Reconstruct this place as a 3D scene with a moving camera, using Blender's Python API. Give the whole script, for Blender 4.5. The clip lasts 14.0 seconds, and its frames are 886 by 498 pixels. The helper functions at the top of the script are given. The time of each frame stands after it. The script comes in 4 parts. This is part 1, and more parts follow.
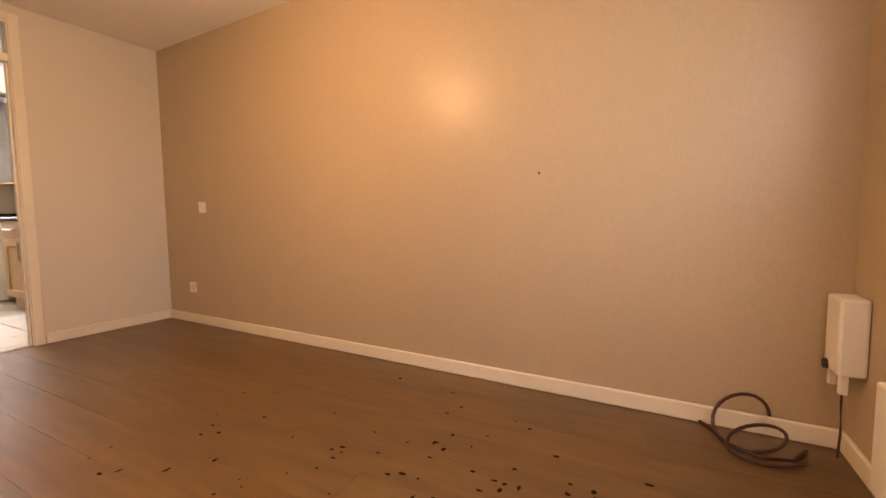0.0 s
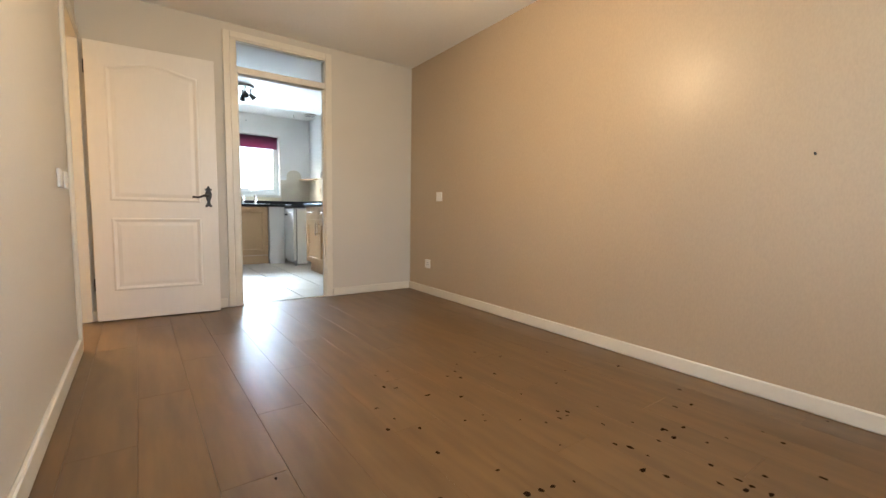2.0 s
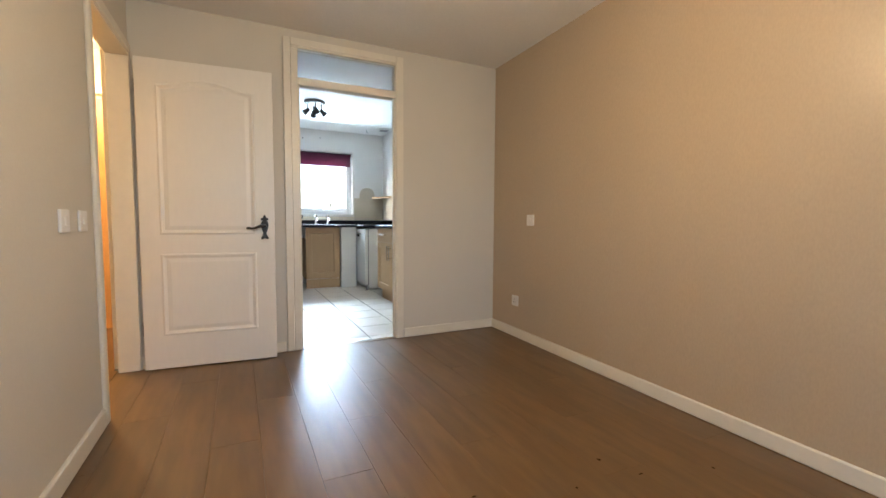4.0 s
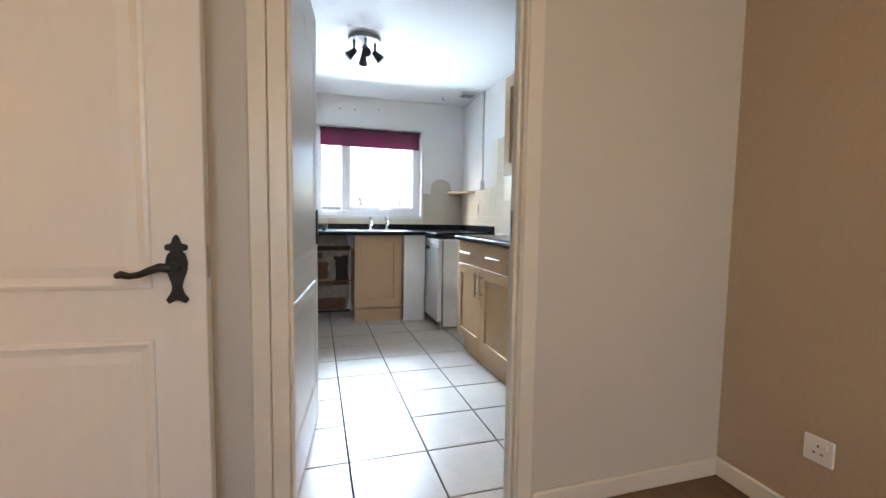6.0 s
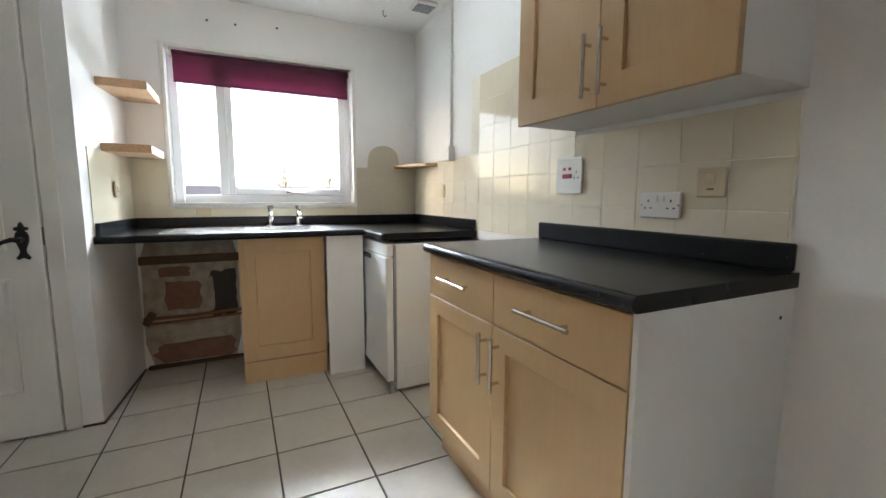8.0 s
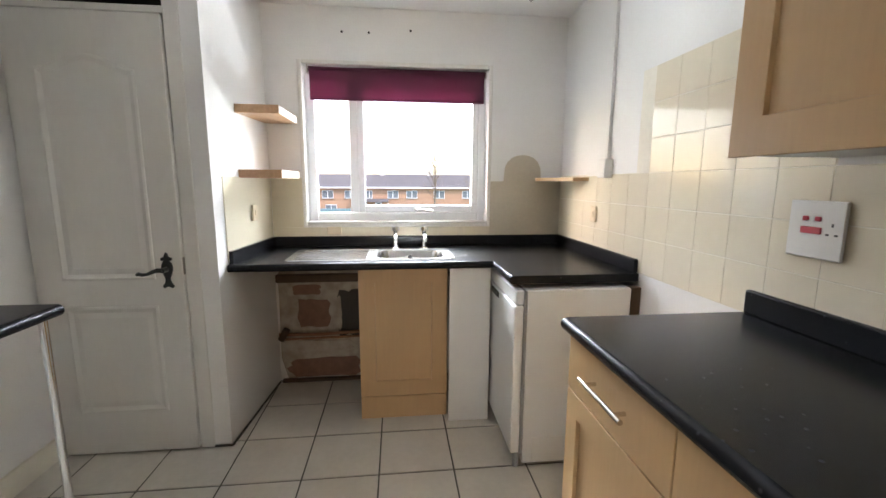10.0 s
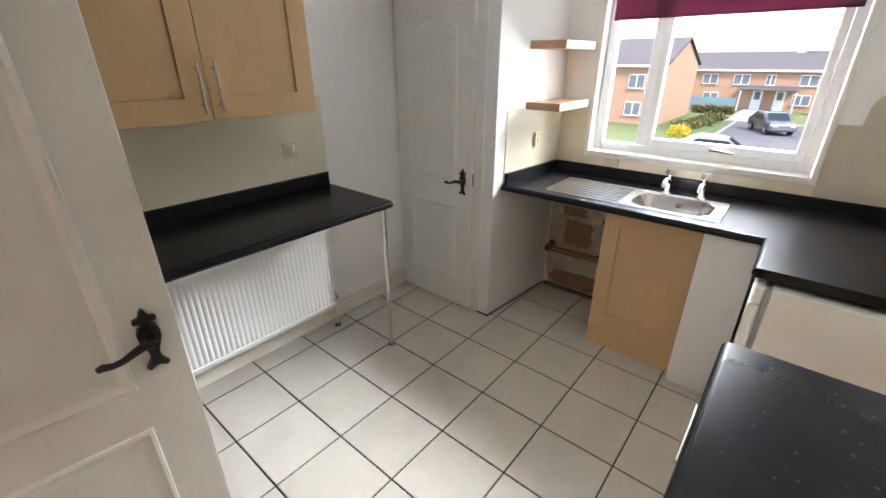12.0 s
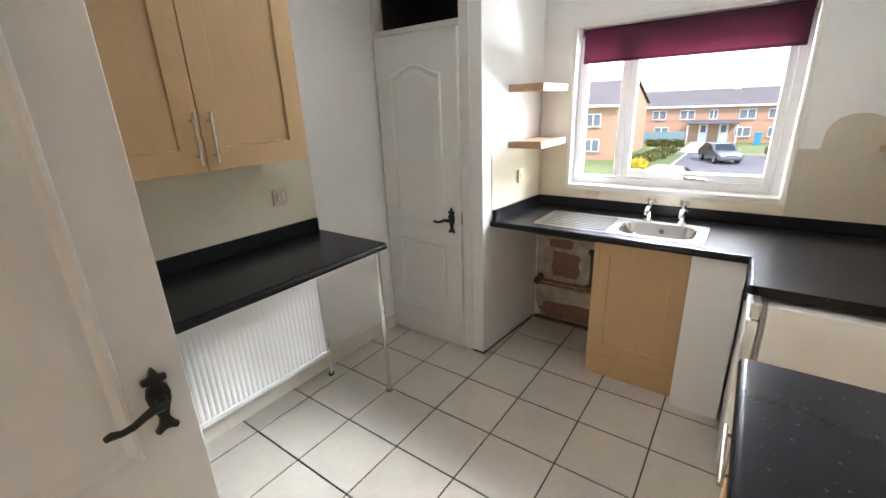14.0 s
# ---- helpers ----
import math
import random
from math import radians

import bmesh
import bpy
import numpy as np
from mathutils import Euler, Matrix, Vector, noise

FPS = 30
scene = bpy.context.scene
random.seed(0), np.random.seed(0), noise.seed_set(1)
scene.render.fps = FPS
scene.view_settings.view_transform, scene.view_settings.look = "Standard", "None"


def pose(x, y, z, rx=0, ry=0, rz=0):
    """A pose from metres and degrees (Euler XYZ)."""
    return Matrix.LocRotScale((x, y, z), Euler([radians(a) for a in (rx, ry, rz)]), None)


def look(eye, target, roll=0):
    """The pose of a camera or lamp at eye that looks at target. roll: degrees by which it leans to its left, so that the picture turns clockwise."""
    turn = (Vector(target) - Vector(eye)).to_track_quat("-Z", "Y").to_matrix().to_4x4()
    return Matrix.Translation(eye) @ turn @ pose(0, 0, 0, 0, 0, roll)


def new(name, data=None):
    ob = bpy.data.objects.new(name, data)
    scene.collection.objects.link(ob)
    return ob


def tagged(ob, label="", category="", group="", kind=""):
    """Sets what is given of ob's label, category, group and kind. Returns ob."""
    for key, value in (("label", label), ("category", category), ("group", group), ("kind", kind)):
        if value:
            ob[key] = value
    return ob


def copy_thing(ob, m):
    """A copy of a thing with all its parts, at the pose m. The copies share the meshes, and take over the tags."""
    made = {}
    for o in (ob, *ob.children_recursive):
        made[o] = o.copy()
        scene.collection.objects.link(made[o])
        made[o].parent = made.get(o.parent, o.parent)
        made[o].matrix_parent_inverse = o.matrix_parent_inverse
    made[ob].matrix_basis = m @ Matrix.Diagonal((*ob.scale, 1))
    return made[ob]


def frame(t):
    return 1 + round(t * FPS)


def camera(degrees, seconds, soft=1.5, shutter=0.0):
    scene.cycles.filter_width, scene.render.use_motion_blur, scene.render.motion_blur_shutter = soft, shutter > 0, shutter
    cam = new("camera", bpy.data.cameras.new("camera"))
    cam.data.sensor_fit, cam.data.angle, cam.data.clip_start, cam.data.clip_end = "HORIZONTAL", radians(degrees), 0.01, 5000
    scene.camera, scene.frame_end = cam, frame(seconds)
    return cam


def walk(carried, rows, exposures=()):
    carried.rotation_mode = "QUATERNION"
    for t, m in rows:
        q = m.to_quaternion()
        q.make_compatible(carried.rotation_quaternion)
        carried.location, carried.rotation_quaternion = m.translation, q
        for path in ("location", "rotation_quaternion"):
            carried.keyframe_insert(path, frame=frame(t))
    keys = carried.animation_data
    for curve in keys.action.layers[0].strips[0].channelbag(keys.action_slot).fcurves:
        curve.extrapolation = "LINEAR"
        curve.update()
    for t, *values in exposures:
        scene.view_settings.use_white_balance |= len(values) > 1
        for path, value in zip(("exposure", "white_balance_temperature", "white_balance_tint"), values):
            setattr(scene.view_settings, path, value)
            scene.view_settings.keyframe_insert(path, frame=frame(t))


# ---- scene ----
cam = camera(93.2, 14.0)
PATH = [
    (0, (0.261, -0.005, 0.874), (-0.67, 1.759, 0.718), -0.6),
    (0.5, (0.28, -0.12, 0.848), (-0.905, 1.481, 0.666), 0.5),
    (1, (0.252, -0.215, 0.816), (-1.096, 1.252, 0.638), 0.8),
    (1.5, (0.25, -0.206, 0.801), (-1.255, 1.099, 0.627), 0.9),
    (2, (0.239, -0.236, 0.81), (-1.372, 0.936, 0.639), 0.9),
    (2.5, (0.209, -0.264, 0.82), (-1.469, 0.813, 0.657), 0.8),
    (3, (0.116, -0.242, 0.848), (-1.603, 0.769, 0.698), 0.5),
    (3.5, (-0.132, -0.106, 0.922), (-1.892, 0.832, 0.773), 0.3),
    (4, (-0.399, 0.055, 0.949), (-2.193, 0.928, 0.82), 0.3),
    (4.2, (-0.55, 0.156, 0.96), (-2.362, 0.994, 0.835), 0.4),
    (6.5, (-2.799, 0.633, 1.08), (-4.718, 1.173, 0.924), 0.3),
    (7, (-3.218, 0.768, 1.116), (-5.138, 1.306, 0.952), -0.7),
    (7.2, (-3.388, 0.791, 1.095), (-5.273, 1.441, 0.947), -0.0),
    (9.3, (-4.254, 1.05, 1.143), (-5.99, 1.995, 0.836), -0.2),
    (9.5, (-4.287, 1.025, 1.192), (-6.096, 1.817, 0.882), -0.0),
    (10, (-4.303, 1.094, 1.304), (-6.266, 1.311, 0.992), 0.3),
    (10.5, (-4.261, 1.24, 1.422), (-6.2, 0.94, 1.031), 0.6),
    (11, (-4.248, 1.301, 1.515), (-6.043, 0.606, 0.972), 0.5),
    (11.5, (-4.293, 1.52, 1.558), (-5.803, 0.424, 0.84), 1.7),
    (12, (-4.276, 1.597, 1.59), (-5.671, 0.421, 0.77), -0.1),
    (12.5, (-4.264, 1.586, 1.601), (-5.79, 0.606, 0.758), -1.6),
    (13, (-4.238, 1.575, 1.601), (-5.894, 0.8, 0.791), -1.4),
    (13.5, (-4.224, 1.562, 1.603), (-5.9, 0.741, 0.882), -2.0),
    (14, (-4.205, 1.512, 1.58), (-5.733, 0.391, 0.939), -2.2),
]
walk(cam, [(t, look(eye, target, roll)) for t, eye, target, roll in PATH],
     [(0, 3.2, 8900, 34), (0.5, 3.4, 6100, 11), (2.5, 3.25, 5800, 8), (4.2, 3.1, 5700, 8), (6.3, 2.9, 5800, 13), (7.2, 2.8, 6200, 12), (9.3, 3.0, 6900, 17), (10.5, 2.95, 6900, 18), (14, 3.2, 6900, 18)])

# ---- world and light ----
world = bpy.data.worlds.new("world")
scene.world = world
world.use_nodes = True
wn = world.node_tree
sky = wn.nodes.new("ShaderNodeTexSky")
sky.sky_type, sky.sun_disc = "NISHITA", False
sky.sun_elevation, sky.sun_rotation = radians(32), radians(200)
sky.dust_density, sky.air_density = 2.0, 1.0
wn.links.new(sky.outputs[0], wn.nodes["Background"].inputs[0])
wn.nodes["Background"].inputs[1].default_value = 0.15


def lamp(name, kind, m, power, colour, size=0.1, size_y=None):
    data = bpy.data.lights.new(name, kind)
    data.energy, data.color = power, colour
    if kind == "AREA":
        data.shape, data.size, data.size_y = "RECTANGLE", size, size_y or size
    elif kind == "SUN":
        data.angle = radians(size)
    else:
        data.shadow_soft_size = size
    ob = new(name, data)
    ob.matrix_basis = m
    return ob


lamp("sun", "SUN", look((20, 30, 40), (0, 0, 0)), 1.2, (1.0, 0.96, 0.9), 12)
# added fill lamps for sky and ground light, hidden outside the kitchen window
lamp("kitchen_sky_fill", "AREA", look((-9.0, 1.5, 2.85), (-5.6, 0.65, 0.6)), 82, (0.80, 0.92, 1.0), 2.4, 0.9)
lamp("kitchen_ground_fill", "AREA", look((-8.6, 1.2, 0.5), (-5.0, 0.8, 2.1)), 28, (0.80, 0.92, 1.0), 2.0, 0.4)
# added sky light at the living room's assumed window behind the walk
lamp("living_window_fill", "AREA", look((0.90, 0.55, 1.45), (-2.0, 0.7, 0.9)), 2.0, (0.9, 0.95, 1.0), 1.3, 1.0)
lamp("pendant_glow", "POINT", pose(-1.4, 0.82, 1.86), 4.4, (1.0, 0.66, 0.34), 0.08)
lamp("hall_glow", "POINT", pose(-4.2, -1.1, 2.1), 12, (1.0, 0.6, 0.24), 0.08)


# ---- materials ----
def mat(name, colour, rough=0.6, metal=0.0, grain=0.0, scale=60.0, stain=0.0, stain_scale=3.0, bump=0.0, stretch=(1, 1, 1),
        island=0.0, coat=0.0, dark=None, speck=0.0, speck_scale=90.0, speck_colour=(0.3, 0.3, 0.3), dist=0.002, spec=0.5):
    m = bpy.data.materials.new(name)
    m.use_nodes = True
    nt = m.node_tree
    N, L = nt.nodes, nt.links
    b = N["Principled BSDF"]
    b.inputs["Roughness"].default_value = rough
    b.inputs["Metallic"].default_value = metal
    b.inputs["Specular IOR Level"].default_value = spec
    b.inputs["Coat Weight"].default_value = coat
    b.inputs["Coat Roughness"].default_value = 0.15
    tc = N.new("ShaderNodeTexCoord")
    mp = N.new("ShaderNodeMapping")
    mp.inputs["Scale"].default_value = stretch
    L.new(tc.outputs["Object"], mp.inputs["Vector"])
    info = N.new("ShaderNodeObjectInfo")
    if island:
        add = N.new("ShaderNodeVectorMath")
        add.operation = "ADD"
        mul = N.new("ShaderNodeMath")
        mul.operation = "MULTIPLY"
        mul.inputs[1].default_value = 37.0
        L.new(info.outputs["Random"], mul.inputs[0])
        L.new(tc.outputs["Object"], add.inputs[0])
        L.new(mul.outputs[0], add.inputs[1])
        L.new(add.outputs[0], mp.inputs["Vector"])
    n1 = N.new("ShaderNodeTexNoise")
    n1.inputs["Scale"].default_value, n1.inputs["Detail"].default_value = scale, 5
    L.new(mp.outputs[0], n1.inputs["Vector"])
    n2 = N.new("ShaderNodeTexNoise")
    n2.inputs["Scale"].default_value, n2.inputs["Detail"].default_value = stain_scale, 4
    L.new(mp.outputs[0], n2.inputs["Vector"])
    dark = dark or tuple(c * 0.55 for c in colour)

    def mix(a, fac, amount, other, lo=0.35, hi=0.7):
        r = N.new("ShaderNodeMapRange")
        r.inputs["From Min"].default_value, r.inputs["From Max"].default_value = lo, hi
        r.inputs["To Max"].default_value = amount
        L.new(fac, r.inputs["Value"])
        x = N.new("ShaderNodeMix")
        x.data_type = "RGBA"
        L.new(r.outputs[0], x.inputs[0])
        if isinstance(a, tuple):
            x.inputs[6].default_value = (*a, 1)
        else:
            L.new(a, x.inputs[6])
        x.inputs[7].default_value = (*other, 1)
        return x.outputs[2]

    c = mix(colour, n1.outputs[0], grain, dark)
    c = mix(c, n2.outputs[0], stain, dark, 0.45, 0.75)
    if island:
        c = mix(c, info.outputs["Random"], island, dark, 0.0, 1.0)
    if speck:
        v = N.new("ShaderNodeTexVoronoi")
        v.inputs["Scale"].default_value = speck_scale
        L.new(mp.outputs[0], v.inputs["Vector"])
        inv = N.new("ShaderNodeMath")
        inv.operation = "SUBTRACT"
        inv.inputs[0].default_value = 1.0
        L.new(v.outputs["Distance"], inv.inputs[1])
        c = mix(c, inv.outputs[0], speck, speck_colour, 0.86, 0.95)
    L.new(c, b.inputs["Base Color"])
    rr = N.new("ShaderNodeMapRange")
    rr.inputs["To Min"].default_value, rr.inputs["To Max"].default_value = max(rough - 0.04, 0.02), min(rough + 0.04, 1)
    L.new(n2.outputs[0], rr.inputs["Value"])
    L.new(rr.outputs[0], b.inputs["Roughness"])
    if bump:
        bp = N.new("ShaderNodeBump")
        bp.inputs["Strength"].default_value, bp.inputs["Distance"].default_value = bump, dist
        L.new(n1.outputs[0], bp.inputs["Height"])
        L.new(bp.outputs[0], b.inputs["Normal"])
    return m


def glass(name):
    m = bpy.data.materials.new(name)
    m.use_nodes = True
    b = m.node_tree.nodes["Principled BSDF"]
    b.inputs["Transmission Weight"].default_value = 1.0
    b.inputs["Roughness"].default_value = 0.0
    b.inputs["IOR"].default_value = 1.05
    return m


def glow(name, colour, power):
    m = bpy.data.materials.new(name)
    m.use_nodes = True
    b = m.node_tree.nodes["Principled BSDF"]
    b.inputs["Base Color"].default_value = (*colour, 1)
    b.inputs["Emission Color"].default_value = (*colour, 1)
    b.inputs["Emission Strength"].default_value = power
    return m


M_ACCENT = mat("taupe_wallpaper", (0.47, 0.375, 0.262), 0.36, grain=0.16, scale=140, stain=0.08, stain_scale=1.2, bump=0.1, stretch=(1, 1, 0.4))
M_CREAM = mat("cream_wall_paint", (0.62, 0.585, 0.51), 0.55, grain=0.08, scale=120, stain=0.06, stain_scale=1.5, bump=0.2)
M_WHITE = mat("white_wall_paint", (0.82, 0.81, 0.785), 0.5, grain=0.06, scale=90, stain=0.09, stain_scale=1.7, bump=0.25)
M_CEIL = mat("ceiling_paint", (0.83, 0.82, 0.80), 0.75, grain=0.08, scale=70, stain=0.05, stain_scale=1.0, bump=0.35)
M_GLOSS = mat("white_gloss_paint", (0.76, 0.74, 0.69), 0.34, grain=0.05, scale=50, stain=0.025, stain_scale=4, bump=0.05, stretch=(1, 1, 0.25))
M_TRIM = mat("ivory_gloss_trim", (0.74, 0.70, 0.60), 0.33, grain=0.06, scale=40, stain=0.1, stain_scale=5, bump=0.06)
M_PLANK = mat("brown_laminate", (0.165, 0.095, 0.036), 0.34, grain=0.55, scale=3.5, stain=0.4, stain_scale=1.4, bump=0.0, stretch=(0.9, 6.0, 1), island=0.25, dark=(0.075, 0.04, 0.016), spec=0.6)
M_GAP = mat("dark_joint", (0.11, 0.062, 0.03), 0.7)
M_TILE = mat("beige_floor_tile", (0.60, 0.555, 0.48), 0.335, grain=0.12, scale=35, stain=0.22, stain_scale=5, bump=0.05, island=0.16)
M_GROUT = mat("dark_grout", (0.085, 0.075, 0.062), 0.9, grain=0.4, scale=80, bump=0.3)
M_WTILE = mat("cream_wall_tile", (0.78, 0.71, 0.56), 0.12, grain=0.04, scale=30, stain=0.08, stain_scale=3, bump=0.04, island=0.06)
M_WGROUT = mat("pale_grout", (0.82, 0.78, 0.68), 0.8, grain=0.1)
M_CREAMW = mat("cream_painted_tile", (0.70, 0.635, 0.48), 0.34, grain=0.06, scale=60, stain=0.12, stain_scale=3, bump=0.08)
M_TAN = mat("bare_tan_plaster", (0.58, 0.52, 0.41), 0.7, grain=0.12, scale=50, stain=0.15, stain_scale=5)
M_BEECH = mat("beech_laminate", (0.53, 0.345, 0.175), 0.38, grain=0.22, scale=14, stain=0.12, stain_scale=2, bump=0.03, stretch=(6, 6, 0.5), dark=(0.42, 0.27, 0.13))
M_SHELF = mat("oak_shelf_foil", (0.46, 0.285, 0.16), 0.42, grain=0.45, scale=12, stain=0.2, stretch=(1, 7, 7), dark=(0.26, 0.14, 0.07))
M_SHELFEND = mat("pale_shelf_end", (0.66, 0.56, 0.47), 0.4, grain=0.15, scale=20, stain=0.1)
M_TOP = mat("black_speckled_worktop", (0.014, 0.0145, 0.017), 0.25, grain=0.2, scale=160, stain=0.1, bump=0.0, speck=0.35, speck_scale=31, speck_colour=(0.11, 0.12, 0.14), dark=(0.006, 0.006, 0.008), spec=0.17)
M_STEEL = mat("brushed_steel", (0.62, 0.61, 0.60), 0.21, 1.0, grain=0.15, scale=60, stretch=(1, 8, 1), stain=0.1)
M_CHROME = mat("chrome", (0.75, 0.75, 0.75), 0.12, 1.0, grain=0.05, stain=0.05)
M_NICKEL = mat("satin_nickel", (0.62, 0.58, 0.52), 0.22, 1.0, grain=0.1, stain=0.1)
M_SATIN = mat("satin_grey_metal", (0.20, 0.20, 0.20), 0.5, 0.6, grain=0.05, stain=0.05)
M_IRON = mat("black_iron", (0.012, 0.012, 0.013), 0.42, grain=0.4, scale=80, bump=0.25)
M_PVC = mat("white_upvc", (0.78, 0.79, 0.80), 0.34, grain=0.03, stain=0.06, stain_scale=6)
M_ENAMEL = mat("white_enamel", (0.78, 0.78, 0.76), 0.34, grain=0.03, stain=0.025, stain_scale=4)
M_GREYPL = mat("grey_plastic_edge", (0.30, 0.30, 0.30), 0.45, grain=0.1, stain=0.15)
M_PLASTIC = mat("white_plastic", (0.78, 0.77, 0.74), 0.35, grain=0.03, stain=0.06, stain_scale=20)
M_BEIGEPL = mat("aged_beige_plastic", (0.66, 0.55, 0.38), 0.4, grain=0.06, stain=0.1, stain_scale=20)
M_RED = mat("red_switch", (0.42, 0.02, 0.04), 0.35)
M_BLACKPL = mat("black_plastic", (0.02, 0.02, 0.02), 0.5)
# near-black colour holding the larder's inner shade; also used on one recess patch
M_DARKVOID = mat("painted_dark_void", (0.05, 0.045, 0.04), 0.9, grain=0.3)
M_BRICK = mat("worn_brick", (0.24, 0.13, 0.085), 0.9, grain=0.5, scale=25, stain=0.4, stain_scale=8, bump=0.6)
M_PLASTER = mat("crumbling_plaster", (0.42, 0.37, 0.30), 0.9, grain=0.4, scale=18, stain=0.6, stain_scale=9, bump=0.7, dark=(0.22, 0.17, 0.12))
M_COPPER = mat("dull_copper", (0.25, 0.13, 0.07), 0.5, 0.8, grain=0.3)
M_BATTEN = mat("damp_timber", (0.09, 0.055, 0.03), 0.8, grain=0.4, scale=15, stretch=(1, 1, 6), bump=0.4)
M_GLASS = glass("window_glass")
M_CABLE = mat("brown_cable", (0.055, 0.018, 0.012), 0.45, grain=0.1)
M_DEBRIS = mat("dry_dirt", (0.022, 0.013, 0.008), 1.0, grain=0.4, spec=0.0)
M_HALLDOOR = mat("varnished_pine", (0.50, 0.28, 0.10), 0.4, grain=0.4, scale=12, stretch=(6, 6, 0.6))
M_BULB = glow("lit_bulb", (1.0, 0.72, 0.4), 6.0)


def blind_fabric():
    m = bpy.data.materials.new("plum_blind_fabric")
    m.use_nodes = True
    nt = m.node_tree
    out = nt.nodes["Material Output"]
    b = nt.nodes["Principled BSDF"]
    b.inputs["Roughness"].default_value = 0.8
    w = nt.nodes.new("ShaderNodeTexNoise")
    w.inputs["Scale"].default_value = 260
    r = nt.nodes.new("ShaderNodeMix")
    r.data_type = "RGBA"
    r.inputs[6].default_value = (0.13, 0.042, 0.07, 1)
    r.inputs[7].default_value = (0.19, 0.06, 0.105, 1)
    nt.links.new(w.outputs[0], r.inputs[0])
    nt.links.new(r.outputs[2], b.inputs["Base Color"])
    tr = nt.nodes.new("ShaderNodeBsdfTranslucent")
    nt.links.new(r.outputs[2], tr.inputs[0])
    mx = nt.nodes.new("ShaderNodeMixShader")
    mx.inputs[0].default_value = 0.6
    nt.links.new(b.outputs[0], mx.inputs[1])
    nt.links.new(tr.outputs[0], mx.inputs[2])
    nt.links.new(mx.outputs[0], out.inputs[0])
    return m


M_BLIND = blind_fabric()

# ---- building helpers ----
ROOT = {}


def box(bm, x0, x1, y0, y1, z0, z1, bev=0.0, seg=1):
    m = Matrix.Translation(((x0 + x1) / 2, (y0 + y1) / 2, (z0 + z1) / 2)) @ Matrix.Diagonal((abs(x1 - x0), abs(y1 - y0), abs(z1 - z0), 1))
    vs = bmesh.ops.create_cube(bm, size=1, matrix=m)["verts"]
    if bev:
        es = list({e for v in vs for e in v.link_edges})
        bmesh.ops.bevel(bm, geom=es, offset=bev, segments=seg, affect="EDGES", profile=0.5)
    return bm


def boxes(*bs, bev=0.0, seg=1):
    bm = bmesh.new()
    for b in bs:
        box(bm, *b, bev=bev, seg=seg)
    return bm


def cyl(bm, a, b, r0, r1=None, n=16):
    a, b = Vector(a), Vector(b)
    d = b - a
    m = Matrix.Translation((a + b) / 2) @ d.to_track_quat("Z", "Y").to_matrix().to_4x4()
    bmesh.ops.create_cone(bm, cap_ends=True, segments=n, radius1=r0, radius2=r0 if r1 is None else r1, depth=d.length, matrix=m)
    return bm


def tube(bm, pts, r, n=8):
    pts = [Vector(p) for p in pts]
    rings = []
    for i, p in enumerate(pts):
        d = (pts[min(i + 1, len(pts) - 1)] - pts[max(i - 1, 0)]).normalized()
        q = d.to_track_quat("Z", "Y")
        rad = r[i] if isinstance(r, (list, tuple)) else r
        rings.append([bm.verts.new(p + q @ Vector((rad * math.cos(k * math.tau / n), rad * math.sin(k * math.tau / n), 0))) for k in range(n)])
    for a, b in zip(rings, rings[1:]):
        for k in range(n):
            bm.faces.new((a[k], a[(k + 1) % n], b[(k + 1) % n], b[k]))
    bm.faces.new(rings[0][::-1])
    bm.faces.new(rings[-1])
    return bm


def slab(bm, outline, depth):
    """Closed solid from an outline of 3D points, pushed by the vector depth."""
    lo = [bm.verts.new(Vector(p)) for p in outline]
    hi = [bm.verts.new(Vector(p) + Vector(depth)) for p in outline]
    bm.faces.new(lo[::-1])
    bm.faces.new(hi)
    for i in range(len(lo)):
        j = (i + 1) % len(lo)
        bm.faces.new((lo[i], lo[j], hi[j], hi[i]))
    bmesh.ops.recalc_face_normals(bm, faces=bm.faces[:])
    return bm


def mesh_of(name, bm, material, smooth=False):
    me = bpy.data.meshes.new(name)
    bm.to_mesh(me)
    bm.free()
    me.materials.append(material)
    if smooth:
        me.shade_smooth()
        me.set_sharp_from_angle(angle=radians(40))
    return me


def thing(name, loc, label, category, rz=None, group="", kind=""):
    ob = new(name)
    ob.matrix_basis = pose(*loc, 0, 0, rz or 0)
    ROOT[ob] = None if rz is not None else Vector(loc)
    return tagged(ob, label, category, group, kind)


def part(name, bm, material, parent, label="", smooth=False):
    """One mesh under a thing or a part. A thing with a turn of its own takes local places, all others world places."""
    shift = ROOT[parent]
    if shift is not None:
        bmesh.ops.translate(bm, verts=bm.verts[:], vec=-shift)
    ob = new(name, mesh_of(name, bm, material, smooth))
    ob.parent = parent
    ROOT[ob] = shift
    return tagged(ob, label) if label else ob


def solid(name, bm, material, label, category, kind="", group="", smooth=False):
    ob = new(name, mesh_of(name, bm, material, smooth))
    ROOT[ob] = Vector((0, 0, 0))
    return tagged(ob, label, category, group, kind)


def wall_x(name, x0, x1, y0, y1, z0, z1, holes, material, label):
    """A wall with its length along y; holes are (y0, y1, z0, z1)."""
    bm = bmesh.new()
    at = y0
    for h0, h1, hz0, hz1 in sorted(holes):
        if h0 > at:
            box(bm, x0, x1, at, h0, z0, z1)
        if hz0 > z0:
            box(bm, x0, x1, h0, h1, z0, hz0)
        if hz1 < z1:
            box(bm, x0, x1, h0, h1, hz1, z1)
        at = h1
    if at < y1:
        box(bm, x0, x1, at, y1, z0, z1)
